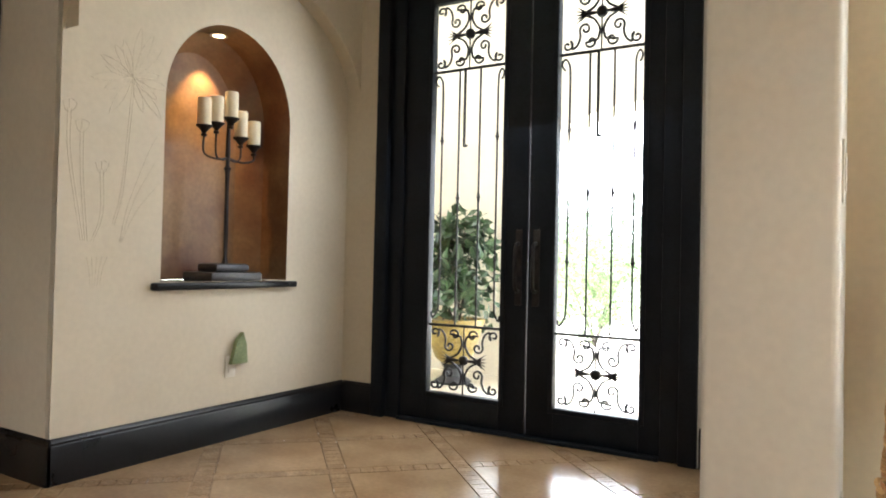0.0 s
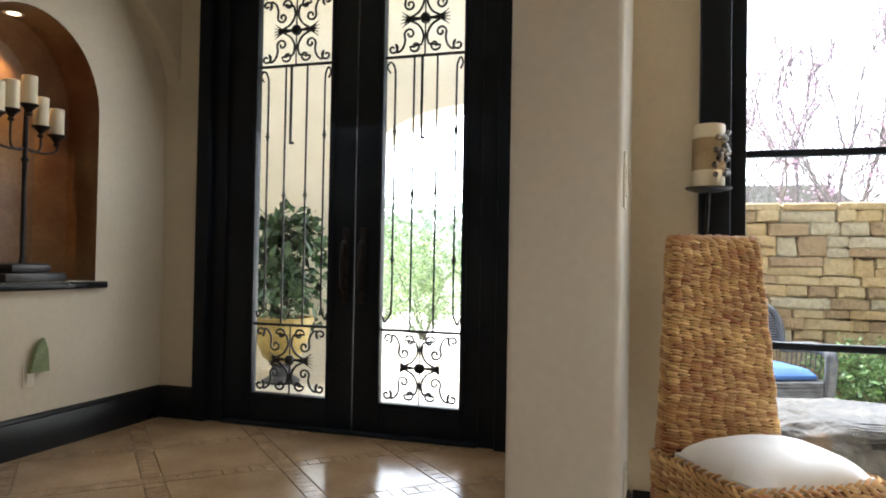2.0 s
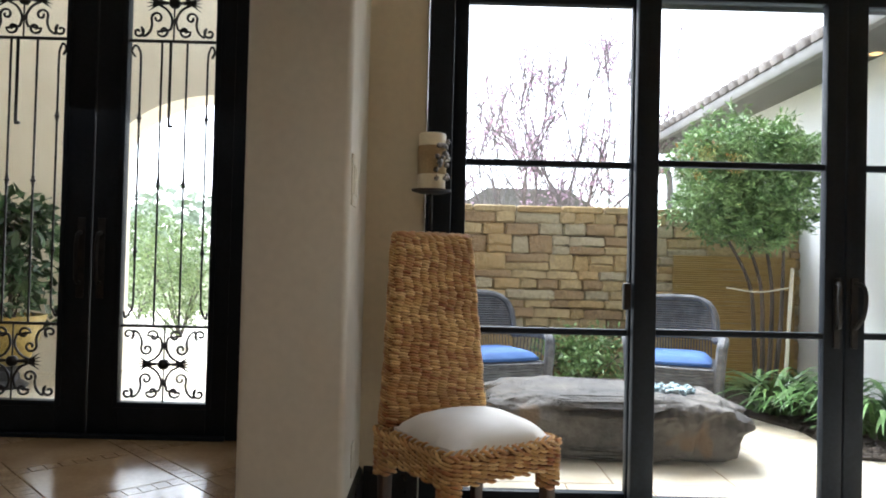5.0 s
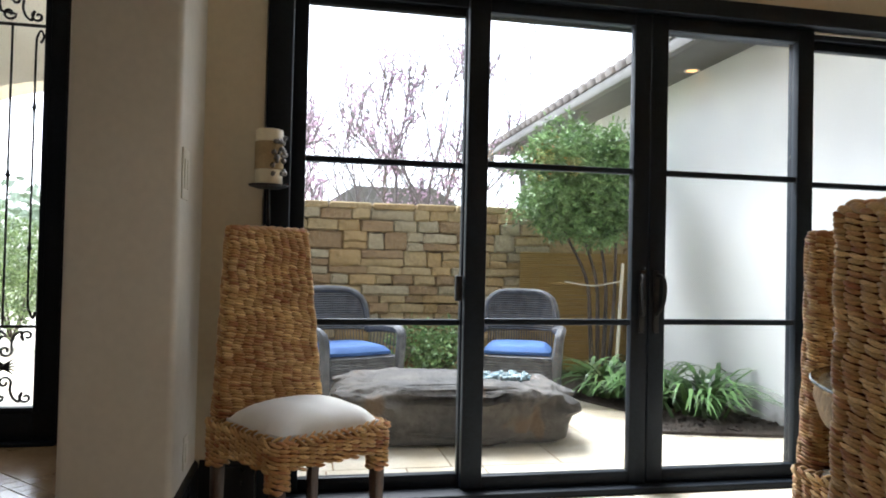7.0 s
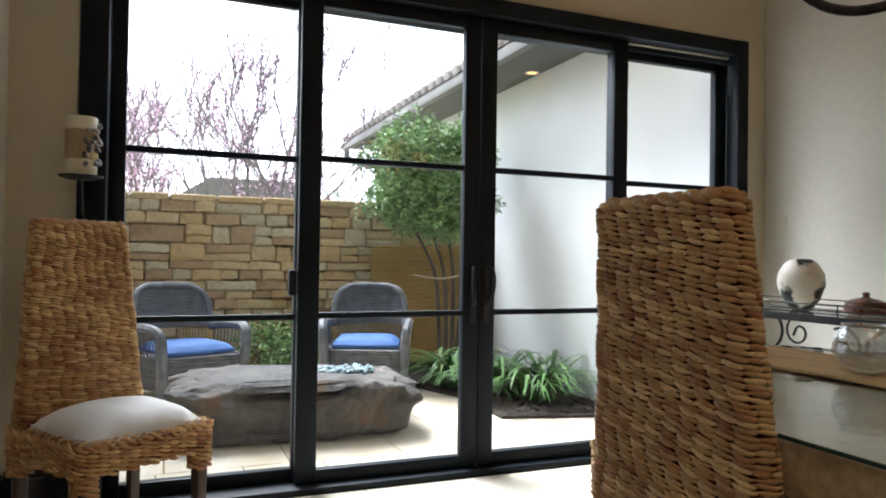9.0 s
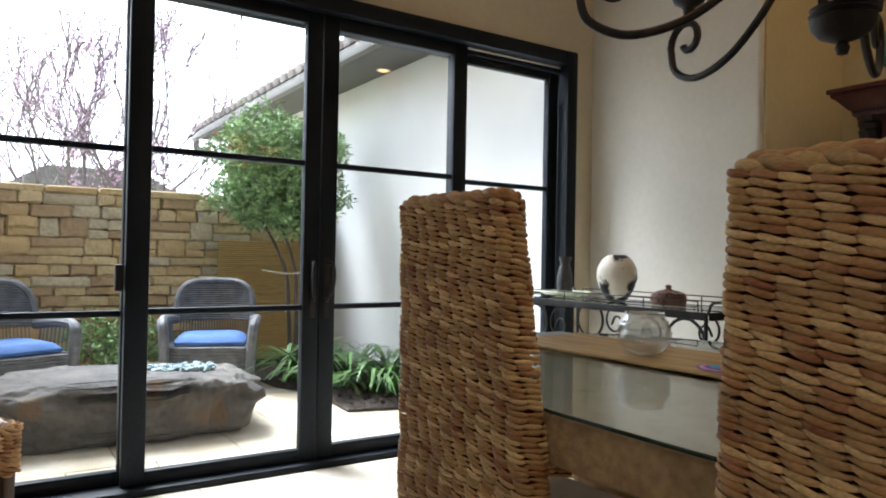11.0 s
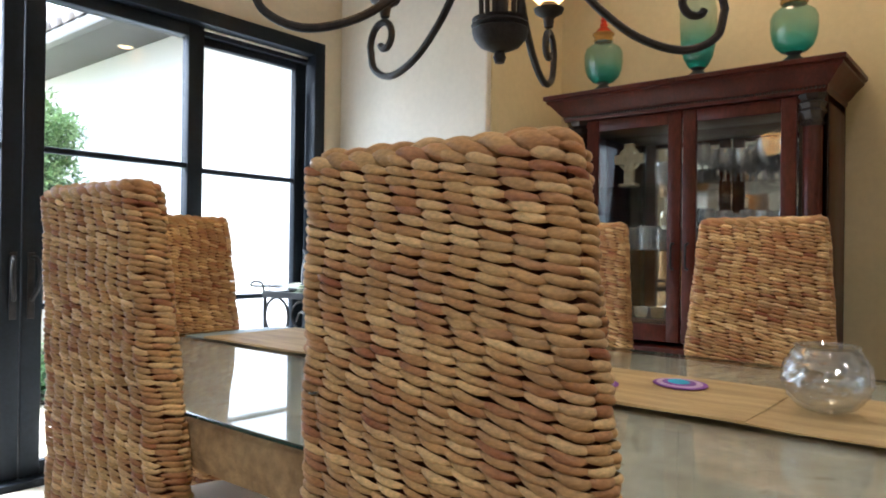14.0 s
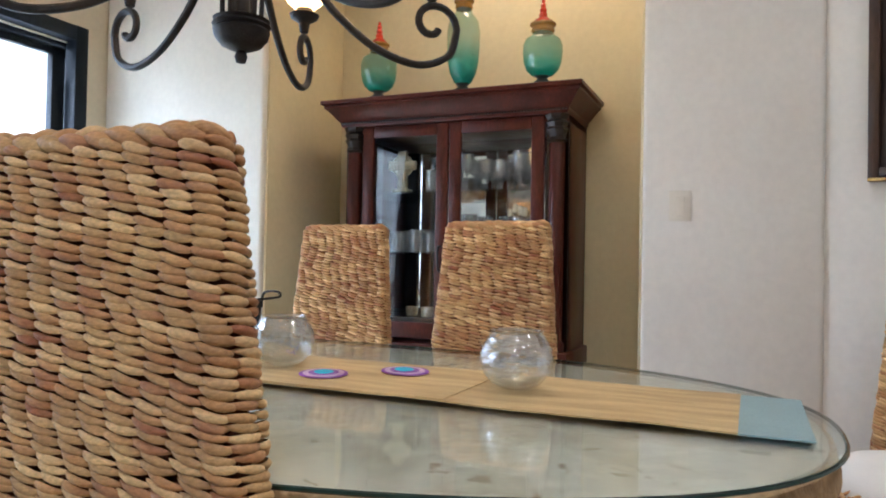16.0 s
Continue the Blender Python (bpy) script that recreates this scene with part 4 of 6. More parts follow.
            v, f = weave(lambda r, s: round_rect(0.056, 0.056, 0.012, x, yy)(s), [(0.292 + 0.0165 * i, 0.0165) for i in range(4)], rng, 0.028, 0.004, -0.2, 0.008, 1.0, 0.46)
            raw("leg_wrap", v, f, M_STRAW, ch)["kind"] = "stuff"
    return ch


chair = make_chair(random.Random(4))
chair.matrix_basis = pose(0.386, 2.038, 0, 0, 0, 34)
CHAIRS = [(1.548, 0.460, 91), (1.530, -0.303, 90), (2.585, -0.200, -90), (2.755, 0.43, -87), (2.01, 1.13, 4), (2.90, -1.30, 233)]
for cx, cy, rz in CHAIRS:
    copy_thing(chair, pose(cx, cy, 0, 0, 0, rz))


# ---- dining table and what lies on it ----
TX, TY, TZ = 1.99, 0.10, 0.740


def oval(w, l, n=64, p=2.4, rough=0.0):
    out = []
    for k in range(n):
        a = 2 * math.pi * k / n
        c, s = math.cos(a), math.sin(a)
        x, y = abs(c) ** (2 / p) * math.copysign(w / 2, c), abs(s) ** (2 / p) * math.copysign(l / 2, s)
        r = 1 + rough * noise.noise(Vector((x * 5, y * 5, 3)))
        out.append((TX + x * r, TY + y * r))
    return out


table = thing("dining_table", "oval fossil-stone dining table under a clear glass top", "table", Matrix.Translation((0, 0, 0)))
bm = bmesh.new()
levels = [(0.94, TZ - 0.105, 0.012), (0.985, TZ - 0.09, 0.02), (1.0, TZ - 0.05, 0.022), (0.995, TZ - 0.015, 0.012), (0.985, TZ - 0.008, 0.0)]
rings = []
for k, z, rg in levels:
    rings.append([bm.verts.new((TX + (x - TX) * k, TY + (y - TY) * k, z)) for x, y in oval(1.21, 2.26, 96, 2.4, rg)])
for a, b in zip(rings, rings[1:]):
    for i in range(96):
        bm.faces.new((a[i], a[(i + 1) % 96], b[(i + 1) % 96], b[i]))
bm.faces.new(rings[0][::-1])
part("stone_edge", bm, M_TABLE_EDGE, table, "rough chiselled stone edge")
bm = prism(bmesh.new(), [(TX + (x - TX) * 0.986, TY + (y - TY) * 0.986, TZ - 0.0085) for x, y in oval(1.21, 2.26, 96)], (0, 0, 0.004))
part("tabletop", bm, M_TABLE, table, "honed cream fossil-stone top")
bm = prism(bmesh.new(), [(x, y, TZ - 0.003) for x, y in oval(1.22, 2.27, 96)], (0, 0, 0.008))
g = part("glass_top", bm, M_TOPGLASS, table, "clear glass sheet")
g.visible_shadow = False
bm = tube(bmesh.new(), [(x, y, TZ + 0.0005) for x, y in oval(1.223, 2.273, 96)], 0.0034, 6, closed=True)
part("glass_edge", bm, M_EDGEGLASS, table, "dark polished glass edge")
for y in (-0.35, 0.65):
    part("pedestal", L([(0.22, 0), (0.22, 0.03), (0.17, 0.06), (0.13, 0.2), (0.12, 0.4), (0.16, 0.55), (0.24, TZ - 0.1)], 20, (TX, y, 0), 0.04, 7), M_TABLE_EDGE, table)

GT = TZ + 0.0055


def cloth(name, x0, x1, y0, y1, z, material, parent=None, n=40, sag=0.004, rot=0.0):
    bm = bmesh.new()
    g = []
    for i in range(n + 1):
        row = []
        for j in range(9):
            u, v = x0 + (x1 - x0) * j / 8, y0 + (y1 - y0) * i / n
            h = z + sag * 0.5 * (1 + noise.noise(Vector((u * 6, v * 7, 1.3))))
            row.append(bm.verts.new((u, v, h)))
        g.append(row)
    f = [bm.faces.new((g[i][j], g[i][j + 1], g[i + 1][j + 1], g[i + 1][j])) for i in range(n) for j in range(8)]
    r = bmesh.ops.extrude_face_region(bm, geom=f)
    bmesh.ops.translate(bm, vec=(0, 0, -0.003), verts=[v for v in r["geom"] if isinstance(v, bmesh.types.BMVert)])
    return part(name, bm, material, parent) if parent else finish(name, bm, material)


runner = thing("table_runner", "tan raffia table runner with blue-grey ends and purple eye motifs", "table runner")
RX0, RX1 = 1.89, 2.225
cloth("runner_cloth", RX0, RX1, -0.893, 1.06, GT + 0.003, M_RUNNER, runner, 60, 0.006)
cloth("runner_flap", RX0 + 0.002, RX1 - 0.002, -0.43, 1.06, GT + 0.0065, M_RUNNER, runner, 50, 0.003)
for a, b in ((-0.993, -0.893), (1.06, 1.155)):
    tagged(cloth("runner_end", RX0, RX1, a, b, GT + 0.003, M_BLUECLOTH, runner, 6, 0.003), "blue-grey silk end")
for ey, ex, tw in ((-0.113, 2.01, -60), (-0.243, 2.122, -50), (0.36, 1.975, -40)):
    for w, l, m, zz, dy in ((0.050, 0.062, M_PURPLE, 0.0100, 0), (0.042, 0.053, M_LILAC, 0.0107, 0.004), (0.031, 0.038, M_PURPLE, 0.0114, 0.006), (0.020, 0.027, M_CYAN, 0.0121, 0.010)):
        pts = [Matrix.Rotation(radians(tw), 3, "Z") @ Vector((w * math.cos(a), l * math.sin(a) + dy, 0)) for a in [2 * math.pi * k / 28 for k in range(28)]]
        part("eye_motif", prism(bmesh.new(), [(ex + p.x, ey + p.y, GT + zz) for p in pts], (0, 0, 0.0006)), m, runner, "embroidered peacock eye")


def crystal_bowl(x, y):
    prof = [(0.0, 0.004), (0.028, 0.004), (0.05, 0.014), (0.068, 0.034), (0.077, 0.06), (0.073, 0.09), (0.058, 0.114), (0.052, 0.122), (0.056, 0.127), (0.050, 0.127), (0.047, 0.121), (0.053, 0.112), (0.067, 0.09), (0.071, 0.06), (0.062, 0.037), (0.045, 0.02), (0.024, 0.012), (0, 0.012)]
    fine = []
    for (r0, z0), (r1, z1) in zip(prof, prof[1:]):
        fine += [((r0 + (r1 - r0) * i / 4) * 0.90, (z0 + (z1 - z0) * i / 4) * 0.87) for i in range(4)]
    bm = L(fine + [(0, 0.0104)], 84, (0, 0, 0))
    for v in bm.verts:
        r = math.hypot(v.co.x, v.co.y)
        if 0.022 < v.co.z < 0.095 and r > 0.046:
            a = math.atan2(v.co.y, v.co.x)
            k = 1.03 - 0.06 * abs(math.sin(3 * a + 210 * v.co.z + 0.8 * math.sin(3 * a))) - 0.03 * abs(math.sin(8 * a - 60 * v.co.z))
            v.co.x *= k
            v.co.y *= k
    ob = finish("crystal_bowl", bm, M_CRYSTAL)
    ob.location = (x, y, GT + 0.008)
    tagged(ob, "round cut-crystal bowl with swirling facets", "bowl", "crystal bowls on the table")


for x, y in ((2.042, -0.512), (2.06, 0.025), (1.995, 0.595)):
    crystal_bowl(x, y)


# ---- chandelier ----
HX, HY = 2.008, 0.116
ch = thing("chandelier", "black wrought-iron chandelier with scrolled arms and amber glass shades", "chandelier")
part("hub", L([(0, 1.41), (0.010, 1.413), (0.014, 1.425), (0.010, 1.437), (0.022, 1.440), (0.043, 1.449), (0.057, 1.466), (0.061, 1.482), (0.056, 1.487), (0.063, 1.493), (0.056, 1.499), (0.061, 1.505), (0.044, 1.511), (0.018, 1.516), (0.013, 1.60), (0.018, 1.68), (0.05, 1.70), (0.03, 1.72), (0.02, 1.9), (0.03, 1.93), (0.012, 1.96), (0, 1.97)], 28, (HX, HY, 0)), M_IRON, ch)
part("stem", tube(bmesh.new(), [(HX, HY, 1.96), (HX, HY, CEIL)], 0.008, 8), M_IRON, ch)
part("ceiling_rose", L([(0.07, CEIL - 0.03), (0.06, CEIL - 0.015), (0.02, CEIL - 0.002)], 24, (HX, HY, 0)), M_IRON, ch)
for k in range(6):
    a = radians(60 * k + 18)
    c, s = math.cos(a), math.sin(a)

    def at(r, z):
        return (HX + c * r * 1.07, HY + s * r * 1.07, z - 0.008)
    line = smooth_line([at(0.035, 1.63), at(0.07, 1.655), at(0.13, 1.635), at(0.20, 1.56), at(0.29, 1.496), at(0.39, 1.472), at(0.465, 1.505), at(0.485, 1.57)], 6)
    spiral = [Vector(at(r, z)) for r, z in curl(0.425, 1.575, 0.060, 0.016, 0, 0.9, 18)]
    part("arm", tube(bmesh.new(), line + spiral[1:], 0.0095, 8), M_IRON, ch)
    part("drip_pan", L([(0, 1.632), (0.012, 1.634), (0.016, 1.66), (0.038, 1.674), (0.042, 1.684), (0.03, 1.686), (0.022, 1.70), (0, 1.70)], 20, at(0.42, 0)), M_IRON, ch)
    sh = part("shade", L([(0.03, 1.702), (0.050, 1.72), (0.060, 1.76), (0.056, 1.80), (0.072, 1.84), (0.069, 1.84), (0.052, 1.80), (0.054, 1.76), (0.044, 1.724), (0.02, 1.708)], 20, at(0.42, 0)), M_SHADE, ch, "glowing amber glass shade")
    part("stay", tube(bmesh.new(), smooth_line([at(0.038, 1.515), at(0.040, 1.58), at(0.040, 1.64), at(0.034, 1.70)], 4), 0.006, 6), M_IRON, ch)


# ---- china cabinet ----
cab = thing("china_cabinet", "dark mahogany china cabinet with glazed doors full of crystal", "cabinet")
X0, X1, Y0, Y1 = 3.93, 4.34, -0.136, 1.056
part("base_cabinet", B(X0 - 0.03, X1, Y0 - 0.02, Y1 + 0.02, 0, 0.58, bevel=0.008), M_MAHOG, cab)
part("back_mirror", B(X1 - 0.02, X1 - 0.012, Y0 + 0.03, Y1 - 0.03, 0.6, 1.66), M_MIRROR, cab, "mirrored back panel")
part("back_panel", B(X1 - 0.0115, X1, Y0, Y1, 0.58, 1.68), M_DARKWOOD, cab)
for y in (Y0, Y1 - 0.03):
    part("side_panel", B(X0 + 0.05, X1 - 0.012, y, y + 0.03, 0.58, 1.68, bevel=0.003), M_MAHOG, cab)
part("top_board", B(X0 + 0.03, X1, Y0, Y1, 1.64, 1.68, bevel=0.003), M_MAHOG, cab)
# Crown, stepped outward on three sides.
bm = bmesh.new()
steps = [(0.0, 1.70), (0.008, 1.715), (0.008, 1.728), (0.018, 1.735), (0.03, 1.752), (0.055, 1.785), (0.072, 1.80), (0.072, 1.812), (0.085, 1.818), (0.085, 1.838), (0.078, 1.842)]
rings = [[bm.verts.new(p) for p in ((X0 - o, Y0 - o, z), (X1, Y0 - o, z), (X1, Y1 + o, z), (X0 - o, Y1 + o, z))] for o, z in [(o, 1.676 + (z - 1.70) * 0.915) for o, z in steps]]
for a, b in zip(rings, rings[1:]):
    for i in range(4):
        bm.faces.new((a[i], a[(i + 1) % 4], b[(i + 1) % 4], b[i]))
bm.faces.new(rings[0][::-1])
bm.faces.new(rings[-1])
part("crown_moulding", bm, M_MAHOG, cab)
bm = bmesh.new()
for i in range(74):
    y = Y0 + 0.005 + (Y1 - Y0 - 0.01) * i / 73
    block(bm, X0 - 0.016, X0 - 0.005, y - 0.005, y + 0.005, 1.690, 1.699)
part("bead_moulding", bm, M_DARKWOOD, cab)
for y in (Y0 + 0.055, Y1 - 0.055):
    part("column", L([(0.045, 0.58), (0.045, 0.62), (0.035, 0.63), (0.038, 1.535), (0.034, 1.545)], 20, (X0 + 0.04, y, 0), 0.03, 10), M_MAHOG, cab, "fluted corner column")
    part("capital", L([(0.034, 1.545), (0.046, 1.557), (0.037, 1.571), (0.042, 1.585), (0.050, 1.605), (0.043, 1.617), (0.053, 1.638), (0.042, 1.650), (0.053, 1.664), (0.053, 1.676)], 24, (X0 + 0.04, y, 0), 0.07, 8), M_DARKWOOD, cab, "carved dark capital")
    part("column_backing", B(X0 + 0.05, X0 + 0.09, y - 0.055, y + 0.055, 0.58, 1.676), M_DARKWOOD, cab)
ym = (Y0 + Y1) / 2
for a, b, s in ((Y0 + 0.112, ym - 0.004, 1), (ym + 0.004, Y1 - 0.112, -1)):
    d = part("cabinet_door", block(block(block(B(X0 + 0.02, X0 + 0.045, a, a + 0.062, 0.6, 1.672, bevel=0.005), X0 + 0.02, X0 + 0.045, b - 0.062, b, 0.6, 1.672, bevel=0.005), X0 + 0.021, X0 + 0.045, a + 0.062, b - 0.062, 0.6, 0.68, bevel=0.005), X0 + 0.021, X0 + 0.045, a + 0.062, b - 0.062, 1.615, 1.672, bevel=0.005), M_MAHOG, cab)
    p = part("pane", B(X0 + 0.03, X0 + 0.034, a + 0.062, b - 0.062, 0.68, 1.615), M_GLASSDOOR, d)
    p.visible_shadow = False
    hy = b - 0.03 if s > 0 else a + 0.03
    part("handle", tube(bmesh.new(), smooth_line([(X0 + 0.02, hy, 1.06), (X0 - 0.008, hy, 1.05), (X0 - 0.012, hy, 1.0), (X0 - 0.008, hy, 0.95), (X0 + 0.02, hy, 0.94)], 4), 0.006, 6), M_IRON, d, "dark bail handle")
SHELF = (0.70, 1.03, 1.34)
for z in SHELF[1:]:
    part("glass_shelf", B(X0 + 0.06, X1 - 0.03, Y0 + 0.035, Y1 - 0.035, z - 0.008, z), M_GLASSDOOR, cab)
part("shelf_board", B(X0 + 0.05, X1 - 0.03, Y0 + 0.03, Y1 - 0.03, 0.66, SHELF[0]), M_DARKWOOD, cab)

rng = random.Random(11)
GOBLET = finish("wine_glass", L([(0.030, 0), (0.028, 0.003), (0.006, 0.008), (0.004, 0.07), (0.012, 0.08), (0.030, 0.10), (0.035, 0.13), (0.033, 0.165), (0.031, 0.165), (0.033, 0.13), (0.028, 0.102), (0, 0.085)], 14), M_CUTGLASS)
TUMBLER = finish("tumbler", L([(0.030, 0), (0.034, 0.1), (0.032, 0.1), (0.028, 0.012), (0, 0.012)], 14, (0, 0, 0), 0.03, 7), M_CUTGLASS)
made = 0
for z in (SHELF[1], SHELF[2]):
    for src, lab in ((GOBLET, "clear crystal stemmed glass"), (TUMBLER, "clear cut-crystal tumbler on a glass shelf")):
        for row in range(3):
            for i in range(6):
                y = Y0 + 0.10 + 0.088 * i + (0.55 if src is TUMBLER else 0) + rng.uniform(-0.01, 0.01)
                if z == SHELF[2] and src is TUMBLER and 0.62 < y:
                    continue
                if y > Y1 - 0.08:
                    continue
                m = Matrix.Translation((X0 + 0.15 + 0.095 * row + rng.uniform(-0.01, 0.01), y, z)) @ Matrix.Scale(rng.uniform(0.9, 1.2), 4)
                o = src if not (src.get("label")) else copy_thing(src, Matrix.Identity(4))
                o.matrix_basis = m
                tagged(o, lab, "glass", "crystal in the cabinet")
bm = bmesh.new()
block(bm, -0.012, 0.012, -0.026, 0.026, 0, 0.22, bevel=0.005)
block(bm, -0.013, 0.013, -0.078, 0.078, 0.118, 0.166, bevel=0.005)
tube(bm, [(0, 0.052 * math.cos(a), 0.142 + 0.052 * math.sin(a)) for a in [2 * math.pi * k / 24 for k in range(24)]], 0.010, 6, closed=True)
block(bm, -0.03, 0.03, -0.045, 0.045, 0, 0.02, bevel=0.005)
cross = finish("carved_cross", bm, M_BONE)
cross.location = (X0 + 0.13, 0.765, SHELF[2])
tagged(cross, "carved ivory-coloured Celtic cross standing on a glass shelf", "cross")
for i in range(5):
    ob = finish("small_cup", L([(0.024, 0), (0.030, 0.01), (0.034, 0.05), (0.032, 0.05), (0.027, 0.012), (0, 0.01)], 16), M_BONE)
    ob.location = (X0 + 0.14, 0.36 + 0.085 * i, SHELF[0])
    tagged(ob, "small ivory china cup with a dark rim", "cup", "cups in the cabinet")


# ---- teal jars on the cabinet ----
def jar(x, y, prof, h, lid_r):
    base = 1.806
    j = thing("lidded_jar", "teal blown-glass jar with a red and amber finial lid", "jar", Matrix.Translation((x, y, base)), "jars on the cabinet")
    part("foot", L([(0.045, 0), (0.048, 0.012), (0.032, 0.024), (0.020, 0.036), (0.034, 0.046)], 24), M_DARKCER, j, "dark glass foot")
    part("jar_body", L([(r, z) for r, z in prof], 32), M_TEAL_TALL if h > 0.3 else M_TEAL_SQUAT, j)
    part("neck", L([(lid_r * 0.9, h), (lid_r, h + 0.008), (lid_r * 0.92, h + 0.025), (lid_r * 1.12, h + 0.035), (lid_r * 1.1, h + 0.042), (0, h + 0.042)], 24), M_GOLDGLASS, j, "amber glass collar")
    part("lid", L([(lid_r, h + 0.042), (lid_r * 0.8, h + 0.055), (0.018, h + 0.075), (0.020, h + 0.088), (0.012, h + 0.095), (0.018, h + 0.108), (0.010, h + 0.117), (0.014, h + 0.13), (0.007, h + 0.14), (0.009, h + 0.15), (0, h + 0.165)], 18), M_REDGLASS, j, "red glass finial")


JP = [(0.02, 0.042), (0.05, 0.048), (0.078, 0.072), (0.092, 0.105), (0.098, 0.15), (0.098, 0.185), (0.088, 0.212), (0.062, 0.23), (0.048, 0.236), (0.048, 0.247)]
jar(3.935, 0.851, [(r * 0.95, z) for r, z in JP], 0.247, 0.048)
jar(3.94, 0.386, [(r * 0.80 + 0.002, 0.042 + (z - 0.042) * 1.80) for r, z in JP], 0.411, 0.044)
jar(3.93, -0.015, [(r * 0.94, z) for r, z in JP], 0.247, 0.055)


# ---- scrolled serving cart by the window ----
cart = thing("serving_cart", "black iron serving cart with scrolled sides and glass shelves", "cart")
CX0, CX1, CY0, CY1, CZ = 3.00, 3.40, 1.14, 2.30, 0.79
part("glass_shelf", B(CX0, CX1, CY0, CY1, CZ - 0.008, CZ), M_TOPGLASS, cart)
part("glass_shelf", B(CX0, CX1, CY0, CY1, 0.30, 0.308), M_TOPGLASS, cart)
for z in (CZ - 0.02, 0.29):
    for a in ((CX0 - 0.012, CX0, CY0, CY1), (CX1, CX1 + 0.012, CY0, CY1), (CX0, CX1, CY0 - 0.012, CY0), (CX0, CX1, CY1, CY1 + 0.012)):
        bar(cart, "shelf_frame", *a, z - 0.01, z + 0.022, M_IRON, 0.003)
for zz in (CZ + 0.022, CZ + 0.045):
    for x in (CX0, CX1):
        part("rail", tube(bmesh.new(), [(x, CY0 + 0.05, zz), (x, CY1 - 0.05, zz)], 0.003, 6), M_IRON, cart)
for x in (CX0, CX1):
    for y in (CY0 + 0.05, CY0 + 0.33, CY1 - 0.33, CY1 - 0.05):
        part("rail_post", tube(bmesh.new(), [(x, y, CZ), (x, y, CZ + 0.047)], 0.003, 6), M_IRON, cart)
for y, s in ((CY0, -1), (CY1, 1)):
    part("handle", tube(bmesh.new(), smooth_line([(CX0, y, CZ), (CX0, y + s * 0.02, CZ + 0.04), (CX0, y + s * 0.09, CZ + 0.045), (CX0 + 0.02, y + s * 0.10, CZ + 0.02), (CX1 - 0.02, y + s * 0.10, CZ + 0.02), (CX1, y + s * 0.09, CZ + 0.045), (CX1, y + s * 0.02, CZ + 0.04), (CX1, y, CZ)], 4), 0.006, 6), M_IRON, cart)
    for x in (CX0, CX1):
        ring = [(x, y - s * 0.11 + 0.095 * math.cos(a), 0.665 + 0.095 * math.sin(a)) for a in [2 * math.pi * k / 32 for k in range(32)]]
        part("ring", tube(bmesh.new(), ring, 0.007, 6, closed=True), M_IRON, cart)
        pts = [(x, y - s * (0.30 + p), 0.67 + q) for p, q in curl(0, 0, 0.085, 0.02, 60, 1.2, 22)]
        part("scroll", tube(bmesh.new(), pts + smooth_line([pts[-1], (x, y - s * 0.27, 0.65)], 3), 0.006, 6), M_IRON, cart)
        part("leg", tube(bmesh.new(), smooth_line([(x, y - s * 0.01, CZ - 0.02), (x, y - s * 0.02, 0.55), (x, y - s * 0.10, 0.42), (x, y - s * 0.02, 0.30), (x, y, 0.15), (x, y, 0.075)], 5), 0.009, 8), M_IRON, cart)
        part("wheel", lathe(bmesh.new(), [(0, -0.01), (0.035, -0.012), (0.038, 0), (0.035, 0.012), (0, 0.01)], 18), M_IRON, cart).matrix_basis = pose(x, y, 0.038, 90, 0, 0)


def lathed(name, prof, material, at, label, category, sides=32, **k):
    ob = finish(name, L(prof, sides, (0, 0, 0), **k), material)
    ob.location = at
    return tagged(ob, label, category)


lathed("round_vase", [(0.036, 0), (0.048, 0.006), (0.080, 0.055), (0.100, 0.115), (0.097, 0.165), (0.070, 0.212), (0.042, 0.232), (0.036, 0.232), (0.05, 0.21), (0.03, 0.18), (0, 0.18)], M_MARBLED, (3.23, 1.84, CZ), "round black and white raku vase on the cart", "vase").rotation_euler = (0, 0, radians(150))
lathed("bottle_vase", [(0.030, 0), (0.039, 0.008), (0.043, 0.05), (0.039, 0.11), (0.028, 0.152), (0.024, 0.168), (0.038, 0.203), (0.034, 0.203), (0.020, 0.168), (0, 0.16)], M_DARKCER, (3.22, 2.205, CZ + 0.016), "charcoal stoneware bottle vase standing in a shallow dish", "vase")
lathed("shallow_dish", [(0.05, 0), (0.07, 0.006), (0.13, 0.022), (0.145, 0.03), (0.143, 0.033), (0.125, 0.027), (0.06, 0.014), (0, 0.014)], M_PALEGREEN, (3.22, 2.205, CZ), "pale green glazed dish with a frilled rim", "dish", wobble=0.03, waves=9)
pot = thing("lidded_pot", "low brown stoneware pot with a knobbed lid on the cart", "pot", Matrix.Translation((3.22, 1.515, CZ)) @ Matrix.Scale(0.78, 4))
part("pot_body", L([(0.08, 0), (0.1, 0.01), (0.106, 0.04), (0.10, 0.062), (0.094, 0.066), (0, 0.066)], 28), M_CERAMIC, pot)
part("lid", L([(0.098, 0.066), (0.096, 0.074), (0.06, 0.088), (0.022, 0.096), (0.014, 0.104), (0.020, 0.115), (0.012, 0.124), (0, 0.126)], 28), M_CERAMIC, pot)
lathed("glass_bowl", [(0.05, 0), (0.09, 0.02), (0.13, 0.07), (0.14, 0.10), (0.135, 0.10), (0.085, 0.026), (0, 0.012)], M_TEALDEEP, (3.2, 2.05, 0.308), "blue glass bowl on the lower shelf", "bowl")


